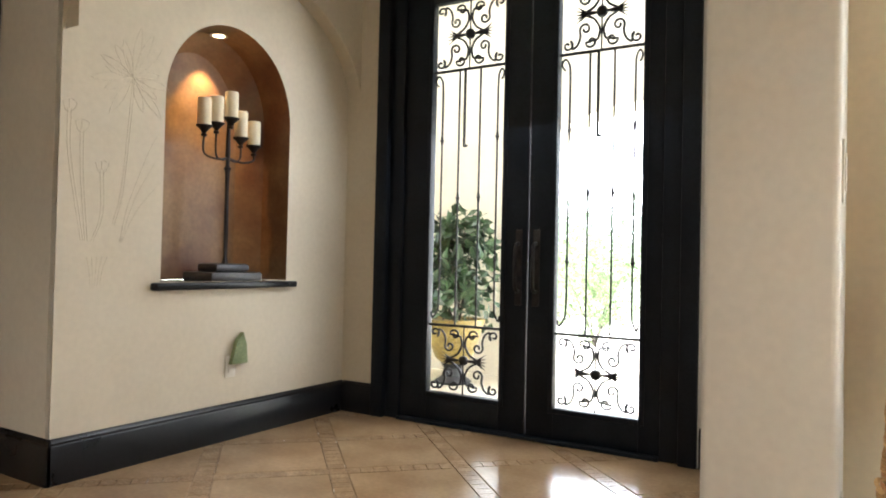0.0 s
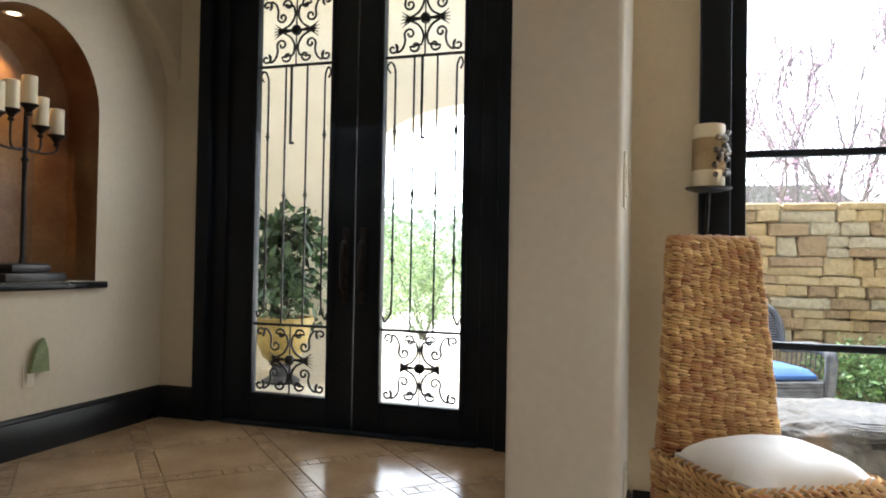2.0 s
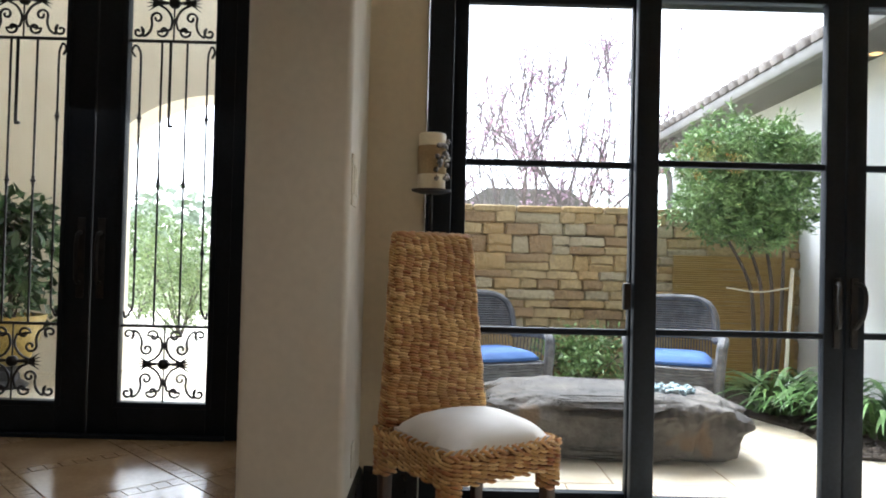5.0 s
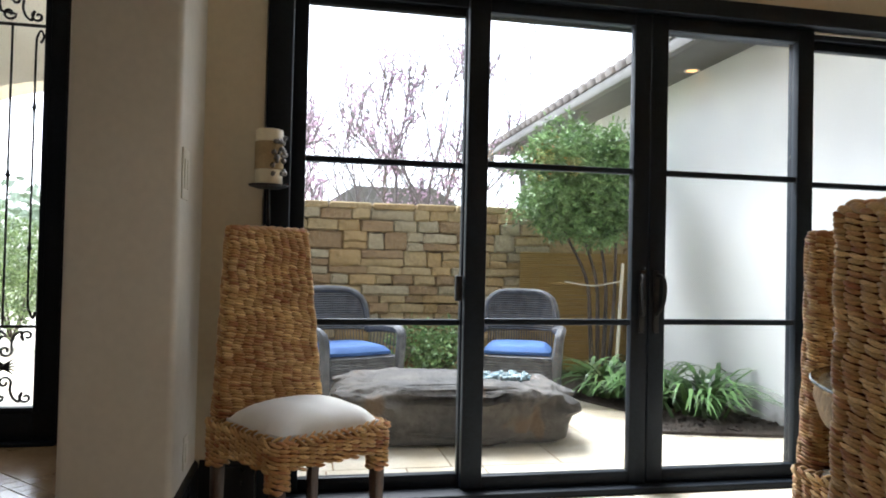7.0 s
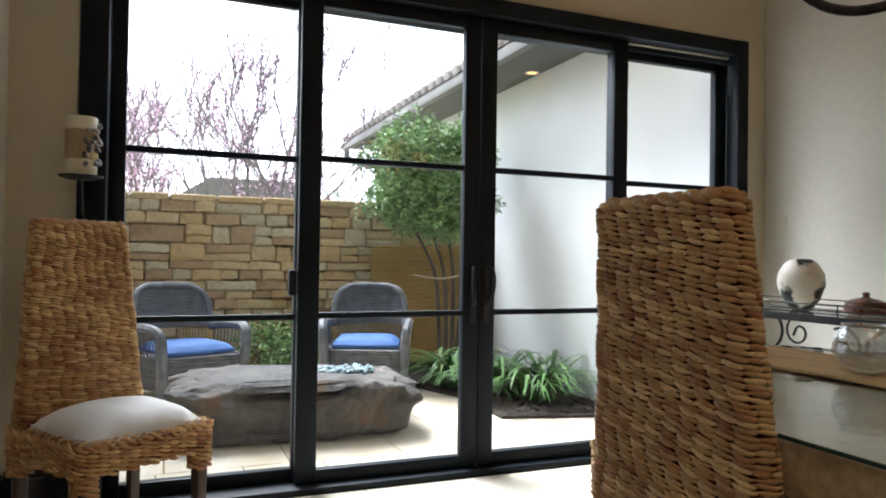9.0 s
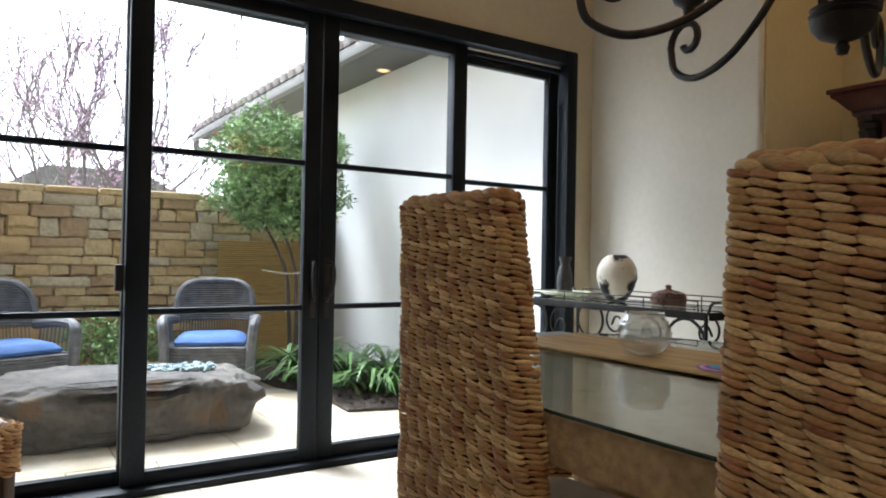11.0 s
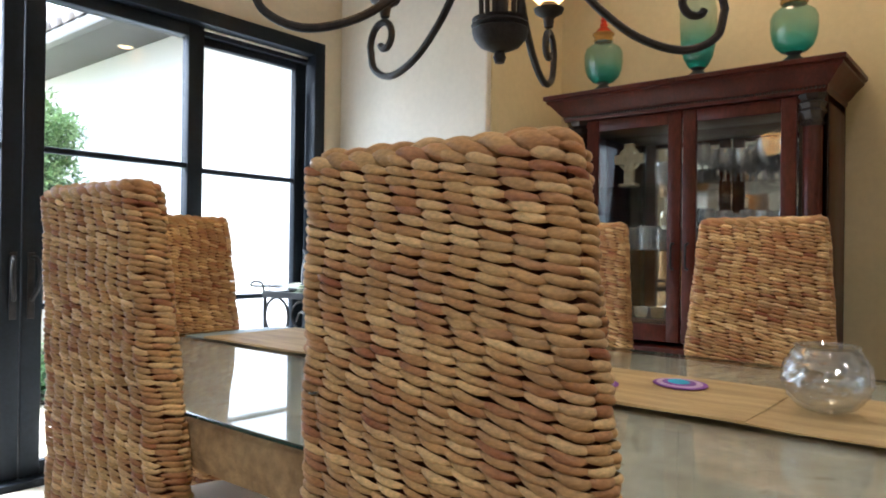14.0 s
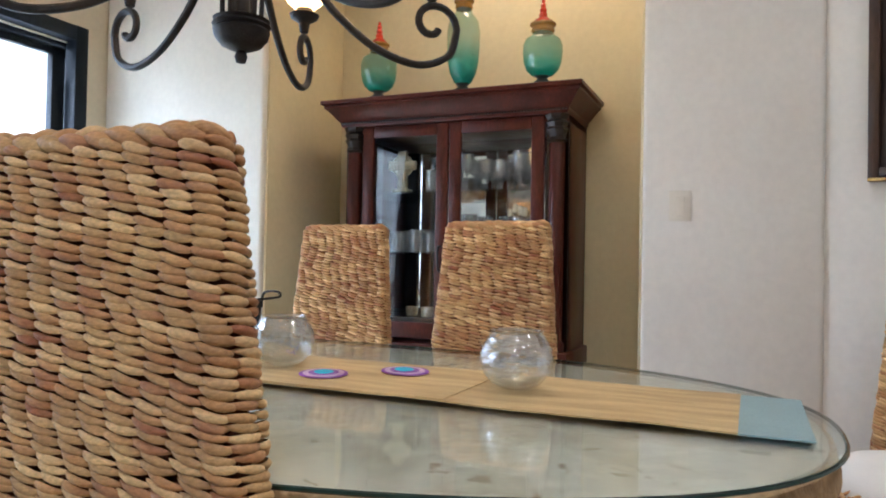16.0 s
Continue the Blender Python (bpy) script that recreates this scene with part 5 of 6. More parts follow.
# ---- small things on the walls ----
def plate(name, at, w, h, rockers, label):
    p = thing(name, label, "switch" if "switch" in name else "outlet", at)
    part("cover_plate", B(-w / 2, w / 2, -0.006, 0, -h / 2, h / 2, bevel=0.0025), M_PLATE, p)
    for i in range(rockers):
        x = (i - (rockers - 1) / 2) * 0.046
        part("rocker", B(x - 0.017, x + 0.017, -0.010, -0.0055, -h * 0.29, h * 0.29, bevel=0.002), M_PLATE, p)


plate("light_switch", pose(WX, -0.655, 1.219, 0, 0, -90), 0.082, 0.118, 1, "ivory light switch on the plaster wall")
plate("light_switch", pose(WX, 2.324, 1.204, 0, 0, -90), 0.072, 0.118, 1, "ivory single light switch on the plaster wall")
plate("light_switch", pose(-0.010, 2.03, 1.27, 0, 0, 90), 0.118, 0.17, 2, "ivory light switch on the side of the pier")
plate("wall_outlet", pose(-0.010, 2.19, 0.30, 0, 0, 90), 0.072, 0.118, 1, "ivory wall outlet low on the pier")
plate("wall_outlet", pose(NX, 2.55, 0.40, 0, 0, 90), 0.072, 0.118, 1, "ivory wall outlet on the niche wall")
bm = prism(bmesh.new(), [(NX + 0.012, 2.53, 0.415), (NX + 0.012, 2.645, 0.415), (NX + 0.012, 2.635, 0.52), (NX + 0.012, 2.61, 0.585), (NX + 0.012, 2.57, 0.545)], (0.025, 0, 0))
tagged(finish("night_light", bm, M_GREENLEAF), "green leaf-shaped night light plugged in at the outlet", "night light")

sc = thing("candle_sconce", "black iron wall sconce holding a thick ivory candle", "sconce", Matrix.Translation((0.248, WY - 0.115, 0)))
part("saucer", L([(0, 1.262), (0.045, 1.264), (0.073, 1.272), (0.076, 1.278), (0.04, 1.274), (0, 1.274)], 28), M_IRON, sc)
part("bracket", tube(bmesh.new(), smooth_line([(0, 0, 1.265), (0, 0.03, 1.20), (0, 0.08, 1.15), (0, 0.112, 1.12)], 5), 0.008, 6), M_IRON, sc)
part("wall_plate", B(-0.02, 0.02, 0.105, 0.114, 1.05, 1.3, bevel=0.004), M_IRON, sc)
part("candle", L([(0.049, 1.276), (0.052, 1.28), (0.052, 1.485), (0.049, 1.49), (0.04, 1.488), (0, 1.486)], 28), M_WAX, sc, "thick ivory pillar candle")
part("wick", tube(bmesh.new(), [(0, 0, 1.484), (0.002, 0, 1.498)], 0.0015, 5), M_IRON, sc)
part("candle_band", L([(0.0532, 1.335), (0.0545, 1.337), (0.0545, 1.440), (0.0532, 1.442)], 28), M_JUTE, sc, "burlap band")
rng = random.Random(3)
bm = bmesh.new()
for i in range(26):
    a = radians(rng.uniform(-75, -5))
    r = bmesh.ops.create_icosphere(bm, subdivisions=1, radius=rng.uniform(0.006, 0.013))
    z = rng.uniform(1.31, 1.46)
    bmesh.ops.translate(bm, vec=(0.060 * math.cos(a), 0.060 * math.sin(a), z), verts=r["verts"])
part("charm", bm, M_SILVER, sc, "beaded silver charm tied to the candle")["kind"] = "stuff"

pic = thing("painting", "dark painting in a black and gilt frame", "painting", Matrix.Translation((0, 0, 0)))
wd = Vector((2.535 - WX - 0.02, -4.0 + 1.145, 0)).normalized()
nd = Vector((wd.y, -wd.x, 0))
base = Vector((WX + 0.02, -1.145, 0)) + wd * 0.148 + nd * 0.004
ang = math.degrees(math.atan2(wd.y, wd.x))
pm = pose(base.x, base.y, 0, 0, 0, ang)
for n_, a, m in (("canvas", (0.03, 0.9, -0.012, -0.001, 1.32, 2.5), M_CANVAS), ("frame_side", (0, 0.035, -0.03, -0.001, 1.30, 2.53), M_LEG), ("frame_side", (0.895, 0.93, -0.03, -0.001, 1.30, 2.53), M_LEG), ("frame_rail", (0.035, 0.895, -0.03, -0.001, 1.305, 1.335), M_LEG), ("frame_gilt", (0, 0.93, -0.034, -0.004, 1.288, 1.301), M_GILT), ("frame_rail", (0.035, 0.895, -0.03, -0.001, 2.5, 2.53), M_LEG)):
    part(n_, B(*a, bevel=0.003), m, pic).matrix_basis = pm

# Faint line drawing of stems and flowers scratched into the plaster beside the niche.
art = thing("wall_drawing", "faint floral line drawing scratched into the plaster wall", "wall drawing")
ra = random.Random(17)


def scratch(name, lines, r=0.0012):
    bm = bmesh.new()
    for pts in lines:
        tube(bm, smooth_line([(NX, y, z) for y, z in pts], 5), r, 4)
    part(name, bm, M_ETCH, art)


def petal(y, z, a, ln, wd):
    """A narrow looped petal that leaves (y, z) at the angle a from upright."""
    c_, s_ = math.sin(radians(a)), math.cos(radians(a))
    return [(y, z), (y + c_ * ln * 0.55 - s_ * wd, z + s_ * ln * 0.55 + c_ * wd), (y + c_ * ln, z + s_ * ln), (y + c_ * ln * 0.55 + s_ * wd, z + s_ * ln * 0.55 - c_ * wd), (y, z)]


scratch("flower", [petal(1.905, 1.85, a + ra.uniform(-7, 7), ra.uniform(0.13, 0.25), 0.02) for a in range(-150, 160, 22)])
scratch("flower_stem", [[(1.905 + o, 1.85), (1.885 + o, 1.58), (1.86 + o, 1.30), (1.82 + o, 1.14)] for o in (0, 0.012)])
for y, z, foot in ((1.60, 1.64, 1.67), (1.66, 1.56, 1.69), (1.76, 1.39, 1.72)):
    scratch("seed_head", [[(y - 0.03, z + 0.03), (y, z + 0.045), (y + 0.035, z + 0.03), (y + 0.015, z - 0.01), (y - 0.015, z - 0.01), (y - 0.03, z + 0.03)], [(y, z + 0.04), (y, z)]])
    scratch("stem_line", [[(y - 0.008, z), (y, z - 0.2), (foot, 1.06)], [(y + 0.010, z), (y + 0.014, z - 0.2), (foot + 0.012, 1.06)]])
scratch("blade", [[(1.86, 1.06), (1.90, 1.24), (2.0, 1.50), (2.055, 1.60)], [(1.865, 1.06), (1.93, 1.26), (2.04, 1.46)], [(1.87, 1.06), (1.95, 1.22), (2.07, 1.36)]])
scratch("tuft", [[(1.72 + 0.012 * k, 0.86), (1.715 + 0.016 * k, 0.93), (1.70 + 0.025 * k, 0.99)] for k in range(5)])

# ---- candle stand in the niche ----
st = thing("candelabrum", "black iron candelabrum with five ivory pillar candles in the niche", "candelabrum", Matrix.Translation((-3.08, 2.61, 0.868)))
bm = block(bmesh.new(), -0.12, 0.12, -0.195, 0.175, 0, 0.05, bevel=0.012)
block(bm, -0.085, 0.085, -0.13, 0.115, 0.05, 0.098, bevel=0.02)
part("base", bm, M_DARKCER, st, "stepped black base")
part("stem", L([(0.03, 0.085), (0.016, 0.10), (0.011, 0.14), (0.013, 0.3), (0.010, 0.5), (0.013, 0.62), (0.020, 0.64), (0.010, 0.655), (0.014, 0.72), (0.010, 0.90), (0.02, 0.915), (0, 0.92)], 12, (0, 0, 0), 0.12, 3), M_IRON, st)
for y, z, hh in ((0, 0.925, 0.15), (-0.085, 0.885, 0.15), (-0.155, 0.86, 0.155), (0.10, 0.83, 0.155), (0.205, 0.80, 0.145)):
    x = 0.02 * math.cos(y * 20)
    if y:
        part("arm", tube(bmesh.new(), smooth_line([(0, 0, 0.70), (0, y * 0.5, 0.685), (x, y * 0.98, 0.71), (x, y, z - 0.05), (x, y, z - 0.02)], 5), 0.006, 6), M_IRON, st)
    part("drip_cup", L([(0.012, -0.06), (0.018, -0.05), (0.010, -0.04), (0.030, -0.015), (0.045, -0.004), (0.046, 0.002), (0, 0.002)], 18, (x, y, z)), M_IRON, st)
    part("candle", L([(0.036, 0.003), (0.038, 0.006), (0.038, hh - 0.004), (0.034, hh), (0.028, hh - 0.006), (0, hh - 0.008)], 20, (x, y, z)), M_WAX, st, "ivory pillar candle")
lamp = thing("niche_downlight", "small round recessed downlight at the top of the niche", "downlight", Matrix.Translation((-3.09, 2.53, 2.25)))
part("trim_ring", L([(0.045, 0), (0.05, -0.004), (0.034, -0.006), (0.032, 0.0)], 24), M_PLATE, lamp)
part("lens", L([(0.032, -0.001), (0.0, -0.002)], 20), M_LAMP, lamp, "glowing lens")
for cx, cy in [c[:2] for c in FILL_CANS] + [(3.88, 0.15)]:
    lamp = thing("ceiling_downlight", "small round recessed downlight added in the ceiling, out of view", "downlight", Matrix.Translation((cx, cy, CEIL)), "ceiling downlights")
    part("trim_ring", L([(0.075, 0), (0.08, -0.006), (0.055, -0.008), (0.052, 0.0)], 24), M_PLATE, lamp)
    part("lens", L([(0.052, -0.001), (0.0, -0.002)], 20), M_LAMP, lamp, "glowing lens")


# ---- courtyard things ----
rng = random.Random(21)
bm = bmesh.new()
bmesh.ops.create_icosphere(bm, subdivisions=6, radius=1.0)
for v in bm.verts:
    c = v.co.copy()
    x = 0.73 * math.copysign(abs(c.x) ** 0.28, c.x)
    y = 0.43 * math.copysign(abs(c.y) ** 0.30, c.y)
    h = math.copysign(abs(c.z) ** 0.30, c.z)
    q = Vector((x * 2.2, y * 2.2, h * 0.6))
    facet = abs(noise.noise(q * 1.7)) + 0.5 * abs(noise.noise(q * 4.0))
    # An overhanging top slab over a ledge, drawn in towards the foot, split off square at the ends.
    k = 1.0 if h > 0.30 else 0.935 + 0.03 * noise.noise(q * 2)
    if h < -0.2:
        k -= 0.07 * (-h - 0.2)
    k *= 1.05 - 0.19 * facet
    z = 0.172 + 0.172 * h + 0.035 * noise.noise(Vector((x * 2.1, y * 2.1, 5))) * (h > 0) + 0.022 * noise.noise(Vector((x * 11, y * 11, 2))) - 0.035 * max(0, x) * (h > 0)
    if 0.1 < h < 0.6:
        k += 0.03 * noise.noise(Vector((x * 8, y * 8, h * 3)))
    v.co = Vector((x * k, y * k, max(z, 0.0)))
rock = thing("fire_pit_boulder", "long dark slate boulder fire pit with pale glass pebbles", "fire pit", pose(1.285, 3.80, -0.05, 0, 0, -3))
part("boulder", bm, M_ROCK, rock)
v, f = [], []
ico = bmesh.new()
bmesh.ops.create_icosphere(ico, subdivisions=1, radius=1.0)
iv = [x.co.copy() for x in ico.verts]
fi = [[x.index for x in q.verts] for q in ico.faces]
ico.free()
for _ in range(170):
    a, r = rng.uniform(0, 6.28), rng.random() ** 0.5
    p = Vector((0.30 + 0.20 * r * math.cos(a), -0.05 + 0.13 * r * math.sin(a), 0.338 + rng.uniform(0, 0.028)))
    s = rng.uniform(0.010, 0.022)
    b = len(v)
    v += [p + q * s for q in iv]
    f += [[b + i for i in q] for q in fi]
raw("pebbles", v, f, M_PEBBLE, rock, False)["kind"] = "stuff"


def wicker_chair():
    """Faces -y."""
    ch = thing("wicker_armchair", "grey wicker armchair with a blue seat cushion", "armchair", group="wicker armchairs")

    def strip(name, pts, h, rows, lean=0.0):
        bm = bmesh.new()
        for i in range(rows):
            k = (i + 0.5) / rows
            tube(bm, [(x, y + lean * k, z + h * k) for x, y, z in pts], h / rows * 0.55, 5)
        return part(name, bm, M_WICKER, ch)
    skirt = [(-0.27, -0.26, 0.1), (-0.1, -0.29, 0.1), (0.1, -0.29, 0.1), (0.27, -0.26, 0.1), (0.29, 0.2, 0.1), (0.15, 0.28, 0.1), (-0.15, 0.28, 0.1), (-0.29, 0.2, 0.1), (-0.27, -0.26, 0.1)]
    strip("seat_skirt", smooth_line(skirt, 5), 0.24, 12)
    part("seat_deck", B(-0.27, 0.27, -0.26, 0.26, 0.30, 0.345, bevel=0.01), M_WICKER, ch)
    # Back: an arched panel of strands, with open lattice at its foot.
    bm = bmesh.new()
    for i in range(26):
        x = -0.25 + 0.5 * i / 25
        zt = 0.50 + 0.30 * math.sqrt(max(0, 1 - (abs(x) / 0.272) ** 3.2))
        y = 0.27 - 0.25 * (x / 0.27) ** 2 * 0.35
        tube(bm, [(x, y - 0.02, 0.34), (x, y + 0.02, 0.55), (x * 1.02, y + 0.06, zt)], 0.004, 4)
    for j in range(17):
        z = 0.50 + 0.29 * j / 16
        half = 0.268 * (max(0.0, 1 - ((z - 0.50) / 0.305) ** 3.2)) ** (1 / 3.2)
        pts = [(half * u, 0.275 - 0.09 * u * u * (half / 0.27) ** 2 + 0.12 * (z - 0.5), z) for u in [k / 6 - 1 for k in range(13)]]
        tube(bm, pts, 0.0085, 4)
    part("backrest", bm, M_WICKER, ch)
    rim = []
    for k in range(25):
        a = math.pi * k / 24
        x = -0.285 * math.copysign(abs(math.cos(a)) ** (2 / 3.8), math.cos(a))
        z = 0.48 + 0.335 * abs(math.sin(a)) ** (2 / 3.8)
        rim.append((x, 0.275 - 0.09 * (x / 0.285) ** 2 + 0.13 * (z - 0.5), z))
    part("back_rim", tube(bmesh.new(), rim, 0.026, 8), M_WICKER, ch, "braided grey rim")
    for s in (-1, 1):
        arm = smooth_line([(s * 0.285, 0.18, 0.50), (s * 0.315, 0.0, 0.525), (s * 0.32, -0.18, 0.53), (s * 0.31, -0.27, 0.51), (s * 0.30, -0.30, 0.44), (s * 0.29, -0.29, 0.25), (s * 0.285, -0.28, 0.02)], 5)
        part("arm", tube(bmesh.new(), arm, 0.036, 8), M_WICKER, ch)
        bm = bmesh.new()
        for i in range(9):
            y = -0.24 + 0.05 * i
            tube(bm, [(s * 0.295, y, 0.33), (s * 0.31, y, 0.50)], 0.005, 4)
        part("arm_lattice", bm, M_WICKER, ch)
        part("leg", tube(bmesh.new(), [(s * 0.26, 0.24, 0.2), (s * 0.27, 0.26, 0.0)], 0.022, 8), M_WICKER, ch)
    part("cushion", pillow(bmesh.new(), 0.50, 0.50, 0.048, 0.36, 14, 6.0), M_BLUE, ch, "blue canvas cushion").location = (0, -0.03, 0)
    return ch


w = wicker_chair()
w.matrix_basis = pose(0.70, 4.98, -0.05, 0, 0, 24) @ Matrix.Diagonal((1.06, 1.04, 1.0, 1.0))
copy_thing(w, pose(2.10, 5.02, -0.05, 0, 0, -20) @ Matrix.Diagonal((1.0, 1.04, 1.0, 1.0)))

# Espaliered evergreen tree against the wall.
tree = thing("evergreen_tree", "small clipped evergreen tree with dense glossy leaves, a lamp's orange reflection coloured into some", "tree", Matrix.Translation((0, 0, 0)))
bm, tips = bmesh.new(), []
r2 = random.Random(5)
for k in range(4):
    tube(bm, smooth_line([(2.86 + 0.04 * k, 5.30, -0.1), (2.82 + 0.07 * k, 5.28, 0.5), (2.76 + 0.09 * k, 5.25, 0.9), (2.5 + 0.17 * k, 5.2, 1.35)], 5), [0.022 - 0.0008 * i for i in range(16)], 6)
part("trunk", bm, M_BARK, tree)
lump = []
for _ in range(330):
    a, e = r2.uniform(0, 6.283), math.asin(r2.uniform(-1, 1))
    k = r2.random() ** 0.4
    wob = 1 + 0.14 * noise.noise(Vector((math.cos(a) * 2, math.sin(a) * 2, e * 2)))
    dx, dy, dz = (math.copysign(abs(q) ** 0.75, q) for q in (math.cos(a) * math.cos(e), math.sin(a) * math.cos(e), math.sin(e)))
    lump.append((2.68 + 0.55 * k * wob * dx, 5.15 + 0.38 * k * wob * dy, 1.68 + 0.50 * k * wob * dz))
v, f = [], []
for p in lump:
    leaves(v, f, p, 72, 0.064, r2, 0.10, 0.27)
raw("crown", v, f, M_LEAF, tree, False)
# Orange leaves on the left stand in for a lamp's reflection in the glass.
v, f = [], []
for p in lump:
    if p[0] < 2.42 and 1.6 < p[2] < 2.05:
        leaves(v, f, p, 5, 0.055, r2, 0.10, 0.3)
tagged(raw("new_growth", v, f, M_LEAF_REFLECTION, tree, False), "orange leaves standing in for a lamp's reflection")
stakes = thing("plant_stake", "pale timber stake with a cross tie holding the tree", "stake")
part("stake", tube(bmesh.new(), [(2.93, 5.0, -0.05), (3.02, 5.08, 1.02)], 0.014, 6), M_PLATE, stakes)
part("tie", tube(bmesh.new(), smooth_line([(2.50, 5.05, 0.86), (2.75, 5.06, 0.83), (3.0, 5.07, 0.87)], 5), 0.006, 5), M_PLATE, stakes)


def strap_clump(x, y, n, size, seed, label):
    r3 = random.Random(seed)
    v, f = [], []
    for _ in range(n):
        a, ln, up = r3.uniform(0, 6.283), size * r3.uniform(0.7, 1.2), r3.uniform(0.9, 2.0)
        sx, sy = r3.gauss(0, 0.06), r3.gauss(0, 0.06)
        wd = r3.uniform(0.011, 0.019)
        b = len(v)
        for i in range(7):
            t = i / 6
            out = ln * t ** 1.3
            z = up * ln * (t * 0.9 - t * t * 0.72)
            k = wd * (1 - t ** 3) + 0.001
            for s in (-1, 1):
                v.append((sx + out * math.cos(a) - s * k * math.sin(a), sy + out * math.sin(a) + s * k * math.cos(a), max(0.005, z)))
        for i in range(6):
            f.append((b + 2 * i, b + 2 * i + 1, b + 2 * i + 3, b + 2 * i + 2))
    ob = raw("strap_leaf_plant", v, f, M_STRAP)
    ob.location = (x, y, -0.03)
    tagged(ob, label, "plant", "strap-leaved plants in the bed")


for i, (x, y, n, s) in enumerate(((2.75, 4.75, 110, 0.56), (3.0, 4.35, 90, 0.5), (3.12, 4.02, 120, 0.54), (2.95, 5.0, 60, 0.45))):
    strap_clump(x, y, n, s, 40 + i, "clump of arching green strap leaves in bark mulch")
bed = prism(bmesh.new(), [(2.45, 5.85, -0.06), (2.5, 4.7, -0.06), (2.68, 4.25, -0.06), (2.62, 3.62, -0.06), (3.35, 3.45, -0.06), (3.498, 3.42, -0.06), (3.498, 5.85, -0.06)], (0, 0, 0.03))
struct("ground_mulch_bed", bed, M_MULCH, "dark bark mulch in the planting bed")
v, f = [], []
r3 = random.Random(8)
for _ in range(900):
    x, y = r3.uniform(2.66, 3.48), r3.uniform(3.55, 4.6)
    a, l_ = r3.uniform(0, 6.28), r3.uniform(0.012, 0.035)
    d, e = Vector((math.cos(a), math.sin(a), r3.gauss(0, 0.3))) * l_, Vector((-math.sin(a), math.cos(a), r3.gauss(0, 0.3))) * l_ * 0.35
    p = Vector((x, y, -0.026 + r3.random() * 0.012))
    b = len(v)
    v += [p - d - e, p + d - e, p + d + e, p - d + e]
    f.append((b, b + 1, b + 2, b + 3))
tagged(raw("bark_chips", v, f, M_MULCH, None, False), "loose bark chips on the bed", "mulch", "", "stuff")


def shrub(name, centre, size, count, per, leaf, material, seed, label, category="shrub", stem=True):
    r4 = random.Random(seed)
    ob = thing(name, label, category)
    bm = bmesh.new()
    for _ in range(6):
        tube(bm, [(centre[0] + r4.gauss(0, 0.02), centre[1] + r4.gauss(0, 0.02), centre[2] - size[2]), (centre[0] + r4.gauss(0, 0.5) * size[0], centre[1] + r4.gauss(0, 0.4) * size[1], centre[2] + r4.uniform(-0.2, 0.5) * size[2])], [0.016, 0.004], 5)
    part("stems", bm, M_BARK, ob)
    v, f = [], []
    for _ in range(count):
        a, e, k = r4.uniform(0, 6.283), math.asin(r4.uniform(-1, 1)), r4.random() ** 0.45
        p = (centre[0] + size[0] * k * math.cos(a) * math.cos(e), centre[1] + size[1] * k * math.sin(a) * math.cos(e), centre[2] + size[2] * k * math.sin(e))
        leaves(v, f, p, per, leaf, r4, leaf * 2.0, 0.42)
    raw("foliage", v, f, material, ob, False)
    return ob


shrub("low_shrub", (1.50, 5.5, 0.22), (0.46, 0.28, 0.25), 80, 24, 0.06, M_LEAF, 61, "low green shrub at the foot of the stone wall")
shrub("porch_shrub", (-2.75, 8.0, 0.75), (0.62, 0.5, 0.72), 230, 30, 0.05, M_LEAFLIGHT, 62, "rounded green shrub beyond the porch arch")
shrub("porch_shrub", (-4.3, 10.5, 0.9), (0.9, 0.7, 0.9), 120, 30, 0.08, M_LEAFLIGHT, 63, "rounded green shrub beyond the porch arch")
shrub("porch_shrub", (-1.4, 13.5, 0.9), (1.3, 0.9, 0.9), 120, 30, 0.10, M_LEAFLIGHT, 64, "rounded green shrub beyond the porch arch")

urn = thing("planter_urn", "ochre glazed urn on a dark foot holding a leafy plant", "planter", Matrix.Translation((-2.98, 5.05, -0.03)))
part("foot", L([(0.15, 0), (0.16, 0.02), (0.10, 0.06), (0.08, 0.13), (0.11, 0.17)], 24), M_DARKCER, urn)
part("pot", L([(0.10, 0.17), (0.16, 0.22), (0.21, 0.34), (0.235, 0.46), (0.26, 0.52), (0.265, 0.55), (0.24, 0.55), (0.22, 0.5), (0, 0.5)], 28), M_POT, urn)
v, f = [], []
r5 = random.Random(9)
for _ in range(95):
    a, k, z = r5.uniform(0, 6.283), r5.random() ** 0.5, r5.random()
    p = (0.38 * k * math.cos(a) * (1.15 - 0.6 * z), 0.38 * k * math.sin(a) * (1.15 - 0.6 * z), 0.58 + 0.85 * z)
    leaves(v, f, p, 8, 0.14, r5, 0.12, 0.5, 0.5)
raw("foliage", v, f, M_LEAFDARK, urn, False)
bm = bmesh.new()
for _ in range(8):
    tube(bm, [(r5.gauss(0, 0.04), r5.gauss(0, 0.04), 0.48), (r5.gauss(0, 0.16), r5.gauss(0, 0.16), r5.uniform(0.9, 1.35))], [0.01, 0.003], 5)
part("stems", bm, M_BARK, urn)


